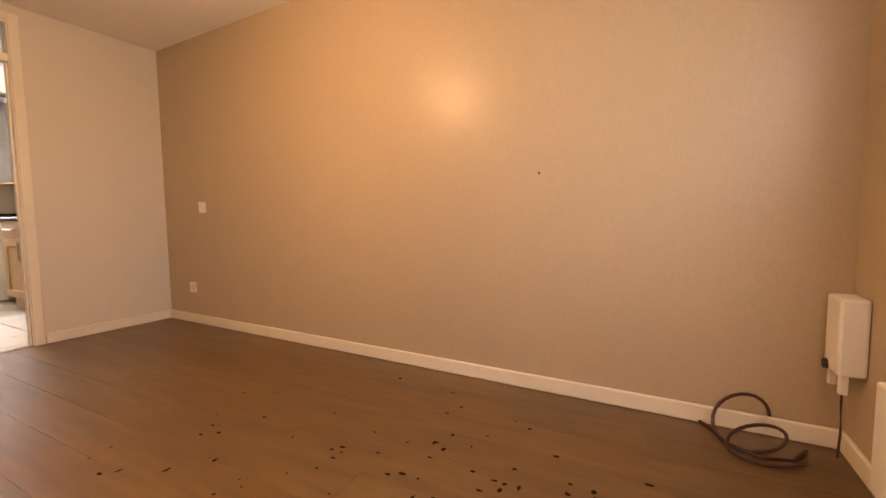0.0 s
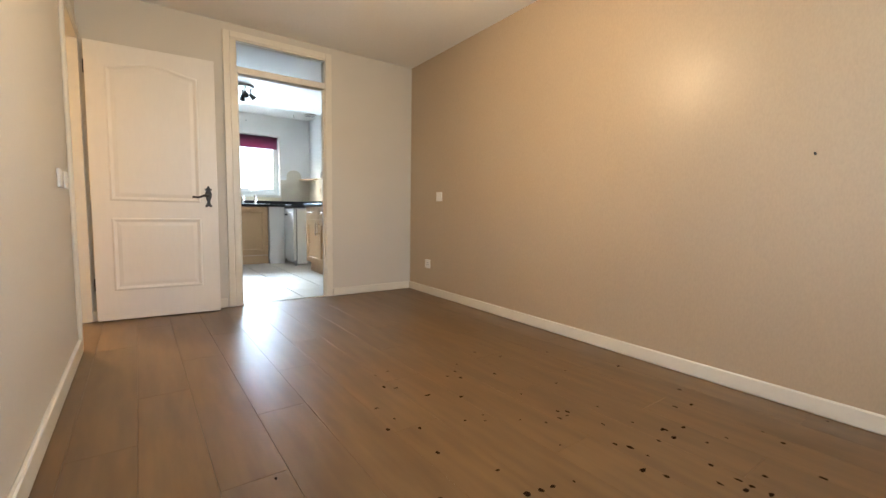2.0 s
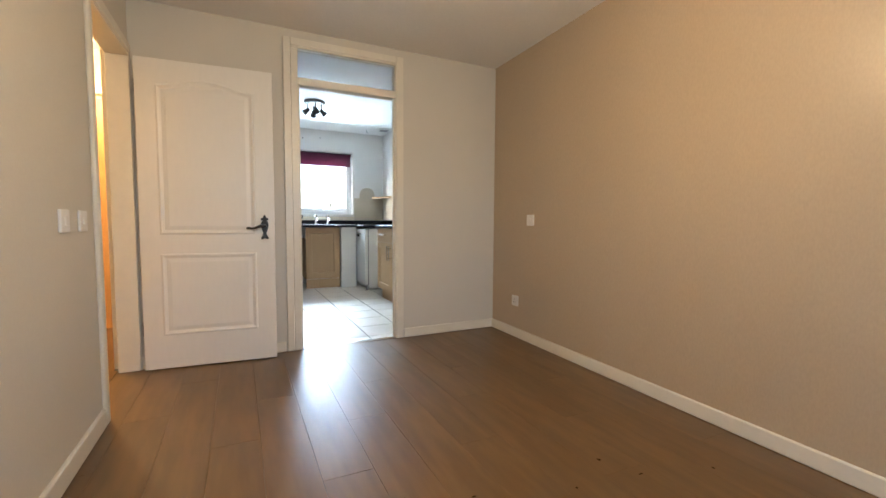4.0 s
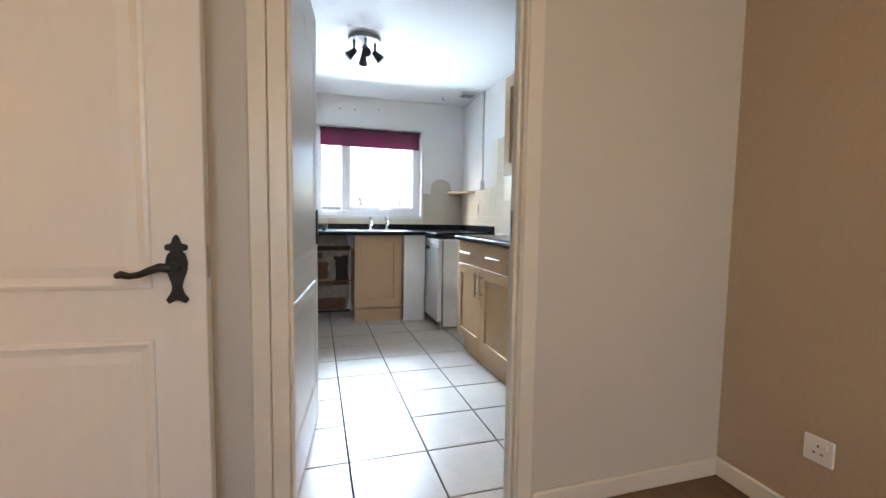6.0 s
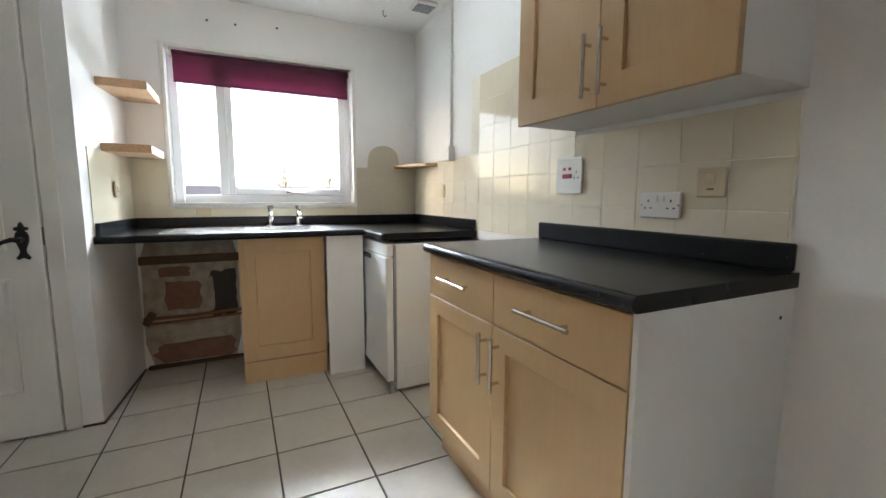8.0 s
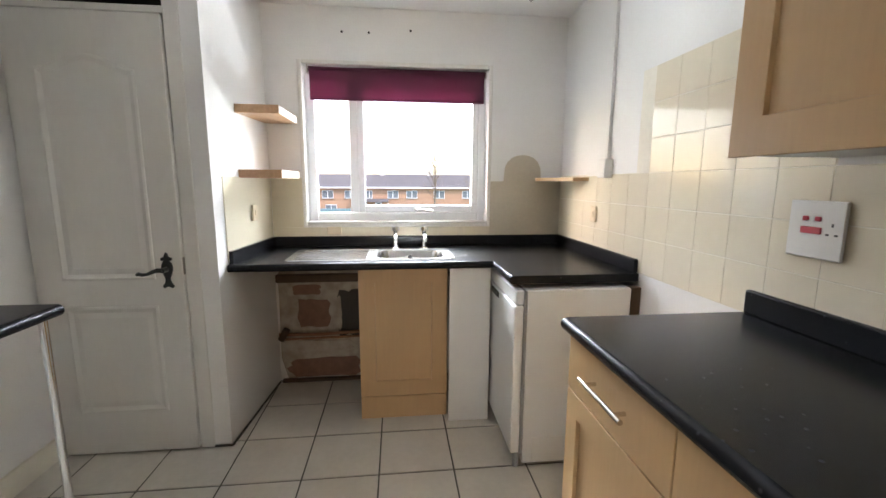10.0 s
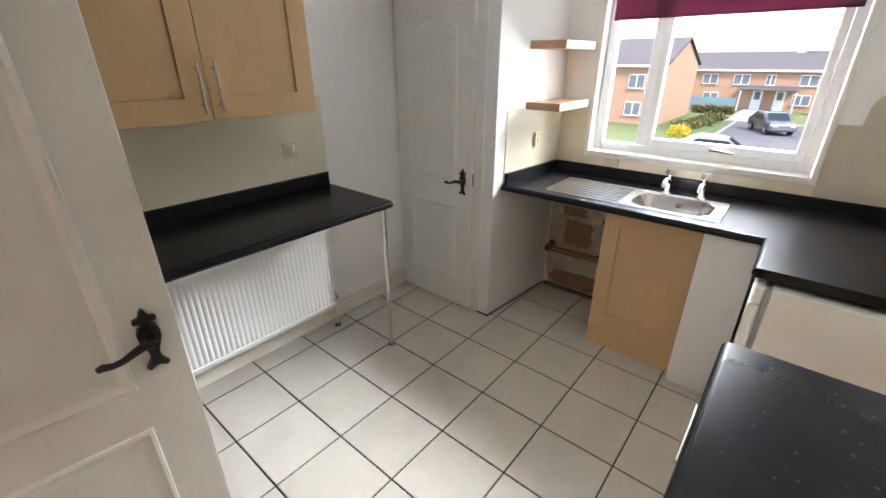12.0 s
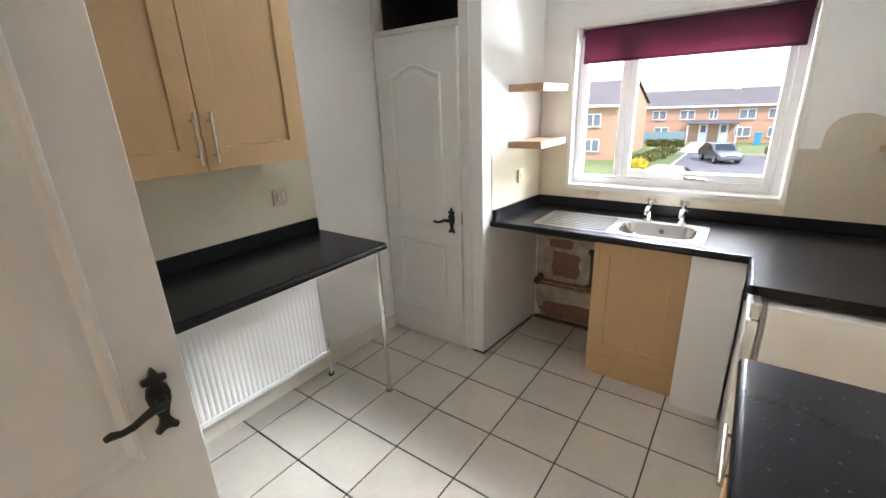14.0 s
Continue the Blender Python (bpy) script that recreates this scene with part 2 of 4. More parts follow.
    return solid(name, bm, material, label, "wall", "structure")


def wall_y(name, x0, x1, y0, y1, z0, z1, holes, material, label):
    bm = bmesh.new()
    at = x0
    for h0, h1, hz0, hz1 in sorted(holes):
        if h0 > at:
            box(bm, at, h0, y0, y1, z0, z1)
        if hz0 > z0:
            box(bm, h0, h1, y0, y1, z0, hz0)
        if hz1 < z1:
            box(bm, h0, h1, y0, y1, hz1, z1)
        at = h1
    if at < x1:
        box(bm, at, x1, y0, y1, z0, z1)
    return solid(name, bm, material, label, "wall", "structure")


# ---- plan ----
XE, XF, XK, XW = 0.87, -3.60, -3.665, -7.02     # living end wall, dividing wall's two faces, window wall
YL, YA = -0.53, 2.12                         # living room's two long walls
KL, KR = -0.52, 2.18                           # kitchen's two long walls
HL, HK = 2.295, 2.33                           # ceiling heights
DY0, DY1, DTOP = 0.40, 1.24, 2.23              # opening to the kitchen
HX0, HX1, HTOP = -3.59, -2.82, 1.97            # opening to the hall
WY0, WY1, WZ0, WZ1 = 0.535, 1.68, 1.045, 2.005  # kitchen window


def ya(x):
    """The taupe wall runs a little askew."""
    return YA - 0.028 * (x - XF)


def askew(x0, x1, front, z0, z1, back):
    return slab(bmesh.new(), [(x0, ya(x0) - front, z0), (x1, ya(x1) - front, z0), (x1, back(x1), z0), (x0, back(x0), z0)], (0, 0, z1 - z0))


solid("wall_accent", askew(XF, XE, 0, 0, 2.5, lambda x: YA + 0.1), M_ACCENT, "long wall in plain taupe textured paper", "wall", "structure")
wall_y("wall_south", XF, XE, YL - 0.1, YL, 0, 2.5, [(HX0, HX1, 0, HTOP)], M_CREAM, "cream painted wall with a doorway to the hall")
divide = wall_x("wall_divide", XK + 0.002, XF, YL - 0.1, KR + 0.1, 0, 2.5, [(DY0, DY1, 0, DTOP)], M_CREAM, "cream painted wall with the kitchen doorway")
wall_x("wall_east", XE, XE + 0.1, YL - 0.1, YA + 0.1, 0, 2.5, [(-0.15, 1.25, 0.95, 2.0)], M_ACCENT, "taupe end wall with an assumed window")
wall_x("wall_divide_kitchen_side", XK - 0.006, XK, KL, KR, 0, 2.5, [(DY0, DY1, 0, DTOP)], M_WHITE, "white kitchen face of the dividing wall")
wall_x("wall_window", XW - 0.25, XW, KL - 0.1, KR + 0.1, 0, 2.5, [(WY0, WY1, WZ0, WZ1)], M_WHITE, "white painted outer wall with the kitchen window")
wall_right = wall_y("wall_kitchen_right", XW, XK - 0.006, KR, KR + 0.1, 0, 2.5, [], M_WHITE, "white kitchen wall part covered in cream tiles")
wall_left = wall_y("wall_kitchen_left", XW, XK - 0.006, KL - 0.1, KL, 0, 2.5, [], M_WHITE, "white kitchen wall behind the radiator")
solid("ceiling_living", boxes((XF, XE, YL, YA, HL, HL + 0.08)), M_CEIL, "off-white living room ceiling", "ceiling", "structure")
solid("ceiling_kitchen", boxes((XW, XK - 0.006, KL, KR, HK, HK + 0.08)), M_CEIL, "white kitchen ceiling", "ceiling", "structure")
floor_l = solid("floor_living", boxes((XF - 0.02, XE + 0.09, YL - 1.8, YA + 0.09, -0.12, -0.012)), M_GAP, "brown wood laminate floor with scattered dirt", "floor", "structure")
floor_k = solid("floor_kitchen", boxes((XW - 0.24, XF - 0.02, KL - 0.09, KR + 0.09, -0.12, -0.006)), M_GROUT, "beige square tiles with dark grout", "floor", "structure")

# hall seen through the far doorway
solid("wall_hall_far", boxes((-5.1, -5.0, -2.2, YL - 0.1, 0, 2.5)), M_CREAM, "warmly lit hall wall", "wall", "structure")
solid("wall_hall_side", boxes((-5.0, -2.2, -2.3, -2.2, 0, 2.5)), M_CREAM, "warmly lit hall side wall", "wall", "structure")
solid("wall_hall_near", boxes((-2.2, -2.1, -2.3, YL - 0.1, 0, 2.5)), M_CREAM, "hall wall near the doorway", "wall", "structure")
solid("wall_hall_kitchen", boxes((-5.0, XK, KL - 0.16, KL - 0.1, 0, 2.5)), M_CREAM, "hall wall along the kitchen", "wall", "structure")
solid("ceiling_hall", boxes((-5.0, -2.2, -2.2, YL - 0.1, 2.4, 2.48)), M_CEIL, "hall ceiling in warm light", "ceiling", "structure")
solid("floor_hall", boxes((-5.0, XF - 0.02, -2.2, KL - 0.16, -0.12, -0.002)), M_PLANK, "brown laminate in the hall", "floor", "structure")
hd = thing("hall_door", (-4.98, -1.1, 0), "varnished pine door at the end of the warm hall", "door")
part("leaf", boxes((-4.996, -4.955, -1.5, -0.76, 0.0, 1.98), bev=0.004), M_HALLDOOR, hd)
part("rail", boxes((-4.995, -4.94, -1.56, -0.70, 2.02, 2.08), bev=0.004), M_TRIM, hd)
part("jamb", boxes((-4.995, -4.94, -0.755, -0.69, 0, 2.018), bev=0.004), M_TRIM, hd)
tube_bm = cyl(bmesh.new(), (-4.955, -0.82, 1.0), (-4.90, -0.82, 1.0), 0.022, 0.028)
part("knob", tube_bm, M_IRON, hd, smooth=True)

# skirting boards
def skirt(name, bs, label):
    return solid(name, boxes(*bs, bev=0.005), M_TRIM, label, "skirting", "structure")


bm = askew(XF, XE, 0.018, 0, 0.075, ya)
bmesh.ops.bevel(bm, geom=bm.edges[:], offset=0.005, segments=1, affect="EDGES")
solid("baseboard_accent", bm, M_TRIM, "ivory gloss skirting along the taupe wall", "skirting", "structure")
skirt("baseboard_divide_right", [(XF, XF + 0.018, 1.255, YA - 0.018, 0, 0.075)], "ivory gloss skirting beside the kitchen doorway")
skirt("baseboard_divide_left", [(XF, XF + 0.018, YL, 0.345, 0, 0.075)], "ivory gloss skirting behind the open door")
skirt("baseboard_south", [(HX1 + 0.06, XE, YL, YL + 0.018, 0, 0.085)], "ivory gloss skirting along the cream wall")
skirt("baseboard_east", [(XE - 0.018, XE, YL + 0.018, 1.975, 0, 0.075)], "ivory gloss skirting under the heater")
skirt("baseboard_kitchen_left", [(-6.30, XK - 0.01, KL, KL + 0.018, 0, 0.11)], "white painted skirting under the radiator")
skirt("baseboard_kitchen_right", [(-4.40, XK - 0.01, KR - 0.018, KR, 0, 0.1)], "white painted skirting by the base cabinet")

# doorway to the kitchen: frame with a glazed fanlight
f = thing("door_frame_kitchen", (XF, 0.82, 0), "ivory gloss door frame with a glazed fanlight above", "door frame", kind="structure")
for y0, y1 in ((0.355, 0.405), (1.193, 1.25)):
    part("architrave", boxes((XF - 0.001, XF + 0.018, y0, y1, 0, 2.236), bev=0.005, seg=2), M_TRIM, f)
for y0, y1 in ((DY0 + 0.006, 0.455), (1.186, DY1 - 0.006)):
    part("jamb", boxes((XK - 0.012, XF + 0.008, y0, y1, 0, 2.17), bev=0.003), M_TRIM, f)
for y0, y1 in ((0.455, 0.468), (1.173, 1.186)):
    part("stop", boxes((XF - 0.035, XF - 0.012, y0, y1, 0, 1.918), bev=0.003), M_TRIM, f)
part("architrave", boxes((XF - 0.001, XF + 0.018, 0.406, 1.192, 2.185, 2.236), bev=0.005, seg=2), M_TRIM, f)
part("head", boxes((XK - 0.012, XF + 0.008, DY0 + 0.006, DY1 - 0.006, 2.171, 2.226), bev=0.003), M_TRIM, f)
part("transom", boxes((XK - 0.010, XF + 0.010, 0.456, 1.185, 1.918, 1.972), bev=0.004), M_TRIM, f)
pane = part("pane", boxes((XF - 0.042, XF - 0.036, 0.457, 1.184, 1.973, 2.17)), M_GLASS, f)
pane.visible_shadow = False
part("strike_plate", boxes((XF - 0.07, XF - 0.045, 1.1845, 1.1868, 0.96, 1.07)), M_NICKEL, f)
part("threshold", boxes((XF - 0.035, XF + 0.012, 0.456, 1.185, -0.004, 0.006), bev=0.002), M_NICKEL, f)
for y0, y1 in ((0.34, 0.398), (1.242, 1.30)):
    part("architrave", boxes((XK - 0.022, XK - 0.007, y0, y1, 0, 2.26), bev=0.004), M_GLOSS, f)

# doorway to the hall
f = thing("door_frame_hall", (-3.18, YL, 0), "ivory gloss door frame round the hall doorway", "door frame", kind="structure")
part("jamb", boxes((HX1 - 0.028, HX1 - 0.001, YL - 0.11, YL + 0.008, 0, 1.94), bev=0.003), M_TRIM, f)
part("architrave", boxes((HX1 - 0.002, HX1 + 0.05, YL - 0.001, YL + 0.018, 0, 2.01), bev=0.005), M_TRIM, f)
part("jamb", boxes((HX0 + 0.001, HX0 + 0.024, YL - 0.11, YL + 0.008, 0, 1.94), bev=0.003), M_TRIM, f)
part("head", boxes((HX0 + 0.001, HX1 - 0.001, YL - 0.11, YL + 0.008, 1.941, 1.969), bev=0.003), M_TRIM, f)
part("architrave", boxes((HX0 + 0.03, HX1 - 0.003, YL - 0.001, YL + 0.018, 1.955, 2.01), bev=0.005), M_TRIM, f)


# ---- doors ----
def outline(x0, x1, z0, z1, arch):
    pts = [(x0, z0), (x1, z0)]
    n = 14 if arch else 1
    for i in range(n + 1):
        s = i / n
        pts.append((x1 + (x0 - x1) * s, z1 - arch + arch * (0.5 - 0.5 * math.cos(math.tau * s)) ** 0.8 if arch else z1))
    return pts


def inset(pts, w):
    xs, zs = [p[0] for p in pts], [p[1] for p in pts]
    cx, cz = (min(xs) + max(xs)) / 2, (min(zs) + max(zs)) / 2
    hx, hz = (max(xs) - min(xs)) / 2, (max(zs) - min(zs)) / 2
    return [(cx + (x - cx) * (1 - w / hx), cz + (z - cz) * (1 - w / hz)) for x, z in pts]


def moulding(x0, x1, z0, z1, arch, y, side):
    """A moulded panel: bead, groove and raised field on a door's face at y, towards side."""
    bm = bmesh.new()
    base = outline(x0, x1, z0, z1, arch)
    rows = [[bm.verts.new((x, y + side * h, z)) for x, z in inset(base, w)] for w, h in ((0, -0.002), (0.004, 0.005), (0.012, 0.0075), (0.020, 0.004), (0.030, 0.0008), (0.055, 0.0045))]
    for a, b in zip(rows, rows[1:]):
        for i in range(len(a)):
            j = (i + 1) % len(a)
            bm.faces.new((a[i], a[j], b[j], b[i]))
    bm.faces.new(rows[-1])
    bmesh.ops.recalc_face_normals(bm, faces=bm.faces[:])
    return bm


def handle_plate(x, y, z, side):
    """Cast back plate: pointed cross head, swelling body, fish-tail foot."""
    half = [(0.0, 0.088), (0.007, 0.078), (0.010, 0.066), (0.024, 0.062), (0.024, 0.050), (0.011, 0.047), (0.019, 0.040), (0.024, 0.020), (0.022, 0.0), (0.013, -0.026), (0.010, -0.040), (0.014, -0.054), (0.025, -0.070), (0.018, -0.080), (0.004, -0.072)]
    pts = half + [(-a, b) for a, b in half[:0:-1]]
    bm = slab(bmesh.new(), [(x + a, y, z + b) for a, b in pts], (0, side * 0.011, 0))
    bmesh.ops.bevel(bm, geom=bm.edges[:], offset=0.002, segments=1, affect="EDGES")
    return bm


def handle_lever(x, y, z, side, way):
    bm = cyl(bmesh.new(), (x, y + side * 0.009, z), (x, y + side * 0.05, z), 0.012, 0.010)
    p = [(0, 0.045, 0.0), (0.02, 0.05, 0.003), (0.04, 0.052, -0.004), (0.06, 0.052, -0.013), (0.08, 0.052, -0.016), (0.098, 0.05, -0.012), (0.108, 0.048, -0.016)]
    return tube(bm, [(x + way * a, y + side * b, z + c) for a, b, c in p], [0.011, 0.0105, 0.009, 0.008, 0.0075, 0.009, 0.007], 10)


def door(name, hinge, rz, width, label, faces, z0=0.012, height=1.975, arch=0.05, way=-1, hz=0.95, thick=0.036, stile=0.105):
    """Leaf along local +x from its hinge, its faces at local y 0 and -thick."""
    d = thing(name, (hinge[0], hinge[1], 0), label, "door", rz=rz, kind="structure")
    leaf = part("leaf", boxes((0, width, -thick, 0, z0, z0 + height), bev=0.002), M_GLOSS, d)
    for y, side in ((0, 1), (-thick, -1)):
        if side not in faces:
            continue
        part("panel", moulding(stile, width - 0.115, 0.86, 1.83, arch, y, side), M_GLOSS, leaf)
        part("panel", moulding(stile, width - 0.115, 0.22, 0.74, 0, y, side), M_GLOSS, leaf)
        plate = part("back_plate", handle_plate(width - 0.062, y, hz, side), M_IRON, leaf, "black cast iron back plate")
        part("lever", handle_lever(width - 0.062, y, hz + 0.01, side, way), M_IRON, leaf, "black curled lever", smooth=True)
    for z in (0.22, 1.72):
        part("hinge", cyl(bmesh.new(), (-0.004, 0.004, z), (-0.004, 0.004, z + 0.09), 0.008), M_BLACKPL, d)
    part("latch", boxes((width - 0.0005, width + 0.0015, -thick + 0.007, -0.007, hz - 0.02, hz + 0.06)), M_NICKEL, d, "worn latch plate")
    return d


# open against the dividing wall; hinged on the hall doorway
door("door_living", (-3.56, -0.492), 86.0, 0.77, "white moulded two-panel door standing open against the wall", (-1,), z0=0.008, height=1.925, hz=0.905)
# open into the kitchen
door("door_kitchen", (-3.718, 0.402), 173.0, 0.81, "white moulded two-panel kitchen door standing open", (-1,), hz=0.985, stile=0.085)
# larder door beside the window recess
door("door_larder", (-6.338, -0.50), 90.0, 0.615, "white moulded narrow cupboard door, closed", (-1,), height=1.985, hz=0.90, arch=0.06)

# larder partition, frame and open fanlight
bm = slab(bmesh.new(), [(-6.325, 0.182, 0), (-6.325, 0.262, 0), (XW, 0.318, 0), (XW, 0.24, 0)], (0, 0, HK))
solid("wall_larder_side", bm, M_WHITE, "white painted partition beside the sink recess", "wall", "structure")
solid("wall_larder_head", boxes((-6.40, -6.33, KL, 0.182, 2.23, HK)), M_WHITE, "white painted wall above the larder", "wall", "structure")
# the unlit darkness behind the fanlight is put into this lining's colour
solid("wall_larder_back", boxes((XW, XW + 0.02, KL, 0.24, 0, HK), (XW + 0.02, -6.42, KL, KL + 0.004, 0, HK), (XW + 0.02, -6.42, 0.17, 0.18, 1.9, HK)), M_DARKVOID, "larder lining coloured near black for its unlit inside", "wall", "structure")
def floor_gap(name, pts, label):
    """Dark dirt line where a wall meets the floor tiles."""
    bm = bmesh.new()
    for (xa, ya_), (xb, yb) in zip(pts, pts[1:]):
        d = Vector((xb - xa, yb - ya_, 0)).normalized() * 0.004
        n = Vector((-d.y, d.x, 0))
        slab(bm, [Vector((xa, ya_, 0.0005)) - d - n, Vector((xb, yb, 0.0005)) + d - n, Vector((xb, yb, 0.0005)) + d + n, Vector((xa, ya_, 0.0005)) - d + n], (0, 0, 0.009))
    return solid(name, bm, M_GROUT, label, "gap", "structure")


floor_gap("trim_pier_gap", [(XW + 0.03, 0.3205), (-6.321, 0.2665), (-6.3205, 0.186)], "dark dirty gap along the partition's foot")
f = thing("door_frame_larder", (-6.36, -0.17, 0), "white painted larder frame with an open fanlight", "door frame", kind="structure")
part("transom", boxes((-6.40, -6.318, -0.50, 0.125, 2.004, 2.034), bev=0.003), M_GLOSS, f)
part("jamb", boxes((-6.40, -6.320, 0.119, 0.184, 0, 2.24), bev=0.003), M_GLOSS, f)
part("jamb", boxes((-6.40, -6.320, KL, -0.502, 0, 2.24), bev=0.002), M_GLOSS, f)

# ---- kitchen window ----
w = thing("window_kitchen", (-7.13, 1.1, WZ0), "white plastic framed casement window over the sink", "window", kind="structure")
FX0, FX1 = -7.15, -7.09
a, b, c, d = WY0 + 0.004, WY1 - 0.004, WZ0 + 0.004, WZ1 - 0.004
for bb in ((a, a + 0.052, c, d), (b - 0.045, b, c, d), (a + 0.053, b - 0.046, c, c + 0.06), (a + 0.053, b - 0.046, d - 0.05, d), (0.80, 0.852, c + 0.061, d - 0.051)):
    part("frame", boxes((FX0, FX1, *bb), bev=0.006, seg=2), M_PVC, w)
for bb in ((0.853, 0.893, c + 0.062, d - 0.052), (b - 0.087, b - 0.047, c + 0.062, d - 0.052), (0.894, b - 0.088, c + 0.062, c + 0.108), (0.894, b - 0.088, d - 0.098, d - 0.052)):
    part("casement", boxes((FX0 + 0.01, FX1 + 0.014, *bb), bev=0.006, seg=2), M_PVC, w)
for bb in ((a + 0.053, 0.799, c + 0.061, d - 0.051), (0.894, b - 0.088, c + 0.109, d - 0.099)):
    pane = part("pane", boxes((-7.128, -7.122, *bb)), M_GLASS, w)
    pane.visible_shadow = False
bm = tube(cyl(bmesh.new(), (FX1 + 0.012, 1.22, 1.132), (FX1 + 0.045, 1.22, 1.132), 0.011), [(FX1 + 0.042, 1.215, 1.132), (FX1 + 0.046, 1.26, 1.13), (FX1 + 0.046, 1.33, 1.124)], [0.009, 0.008, 0.006])
part("handle", bm, M_NICKEL, w, smooth=True)
part("sill", boxes((FX1 + 0.001, XW + 0.022, WY0 + 0.002, WY1 - 0.002, WZ0 + 0.001, WZ0 + 0.014), bev=0.004), M_GLOSS, w)
for y0, y1, z0, z1 in ((WY0 - 0.022, WY0 + 0.002, WZ0 - 0.02, WZ1 + 0.022), (WY1 - 0.002, WY1 + 0.022, WZ0 - 0.02, WZ1 + 0.022), (WY0 + 0.003, WY1 - 0.003, WZ1 - 0.002, WZ1 + 0.022), (WY0 + 0.003, WY1 - 0.003, WZ0 - 0.022, WZ0)):
    part("trim", boxes((XW - 0.01, XW + 0.012, y0, y1, z0, z1), bev=0.003), M_GLOSS, w)
w = thing("roller_blind", (-7.05, 1.1, 1.99), "plum translucent roller blind rolled most of the way up", "blind")
part("tube", cyl(bmesh.new(), (-7.052, 0.575, 1.978), (-7.052, 1.655, 1.978), 0.019), M_BLIND, w, smooth=True)
bm = bmesh.new()
N_B = 24
for i in range(N_B):
    y0, y1 = 0.578 + 1.074 * i / N_B, 0.578 + 1.074 * (i + 1) / N_B
    box(bm, -7.0355, -7.0345, y0, y1, 1.812, 1.985)
bmesh.ops.remove_doubles(bm, verts=bm.verts[:], dist=0.0001)
part("fabric", bm, M_BLIND, w)
part("bottom_bar", boxes((-7.041, -7.029, 0.578, 1.652, 1.800, 1.814), bev=0.003), M_BLIND, w)
for y in (0.566, 1.663):
    part("bracket", boxes((-7.075, -7.03, y - 0.004, y + 0.004, 1.955, 2.004)), M_NICKEL, w)


# ---- kitchen units ----
def bar_handle(a, b, out, r=0.0065):
    """Bar pull from a to b, standing off its door by the vector out."""
    a, b, out = Vector(a), Vector(b), Vector(out)
    bm = cyl(bmesh.new(), a + out, b + out, r, n=12)
    for s in (0.16, 0.84):
        p = a.lerp(b, s)
        cyl(bm, p, p + out, r * 0.8, n=10)
    return bm


def shaker(x0, x1, z0, z1, y, side, rail=0.075):
    """Framed door in one piece: proud frame round a sunk panel, its back on the plane y."""
    t, e = 0.02 * side, 0.0012
    bm = bmesh.new()
    rows = []
    for w, d in ((0, 0), (0, t - e * side), (e, t), (rail - e, t), (rail, t - e * side), (rail + 0.002, t * 0.45)):
        rows.append([bm.verts.new((x, y + d, z)) for x, z in ((x0 + w, z0 + w), (x1 - w, z0 + w), (x1 - w, z1 - w), (x0 + w, z1 - w))])
    for a, b in zip(rows, rows[1:]):
        for k in range(4):
            bm.faces.new((a[k], a[(k + 1) % 4], b[(k + 1) % 4], b[k]))
    bm.faces.new(rows[0])
    bm.faces.new(rows[-1])
    bmesh.ops.recalc_face_normals(bm, faces=bm.faces[:])
    return bm


def wall_unit(name, x0, x1, yb, yf, z0, z1, label):
    """Wall unit with its back at yb and its doors' faces at yf."""
    side = 1 if yf > yb else -1
    u = thing(name, ((x0 + x1) / 2, yb, z0), label, "wall cabinet", group="kitchen units")
    yc = yf - side * 0.021
    part("body", boxes((x0, x1, min(yb, yc), max(yb, yc), z0, z1), bev=0.001), M_ENAMEL, u, "white carcass")
    m = (x0 + x1) / 2
    for d0, d1, hx in ((x0 + 0.001, m - 0.0015, m - 0.032), (m + 0.0015, x1 - 0.001, m + 0.032)):
        d = part("door", shaker(d0, d1, z0 - 0.004, z1, yc + side * 0.001, side, 0.085), M_BEECH, u)
        part("handle", bar_handle((hx, yf, z0 + 0.025), (hx, yf, z0 + 0.21), (0, side * 0.03, 0)), M_NICKEL, d, "satin bar handle", smooth=True)
    return u


wall_unit("wall_cabinet", -5.245, -4.455, KR - 0.001, 1.88, 1.37, 2.075, "beech two-door wall cabinet with bar handles")
wall_unit("wall_cabinet", -5.447, -4.53, KL + 0.001, -0.15, 1.385, 2.1, "beech two-door wall cabinet above the breakfast counter")

u = thing("base_cabinet", (-4.94, 1.9, 0), "beech base cabinet with two drawers and two doors", "base cabinet", group="kitchen units")
part("body", boxes((-5.44, -4.452, 1.622, 2.15, 0.13, 0.872)), M_BEECH, u)
part("end_panel", boxes((-4.451, -4.437, 1.605, KR - 0.001, 0.138, 0.872), bev=0.001), M_ENAMEL, u, "white end panel with a screw hole")
part("plinth_end", boxes((-4.451, -4.442, 1.676, KR - 0.02, 0.0, 0.128), bev=0.001), M_ENAMEL, u, "white plinth return")
# solid black strip drawn for the dark gap round the plinth return
part("plinth_seal", boxes((-4.451, -4.438, 1.665, KR - 0.02, 0.1285, 0.1375), (-4.451, -4.438, 1.665, 1.6755, 0.0, 0.128)), M_BLACKPL, u, "black strip filling the dark joint round the plinth return")
part("plinth", boxes((-5.44, -4.452, 1.66, 1.675, 0.0, 0.128)), M_BEECH, u)
part("screw", cyl(bmesh.new(), (-4.438, 2.12, 0.80), (-4.4355, 2.12, 0.80), 0.005), M_BLACKPL, u)
xm = -4.96
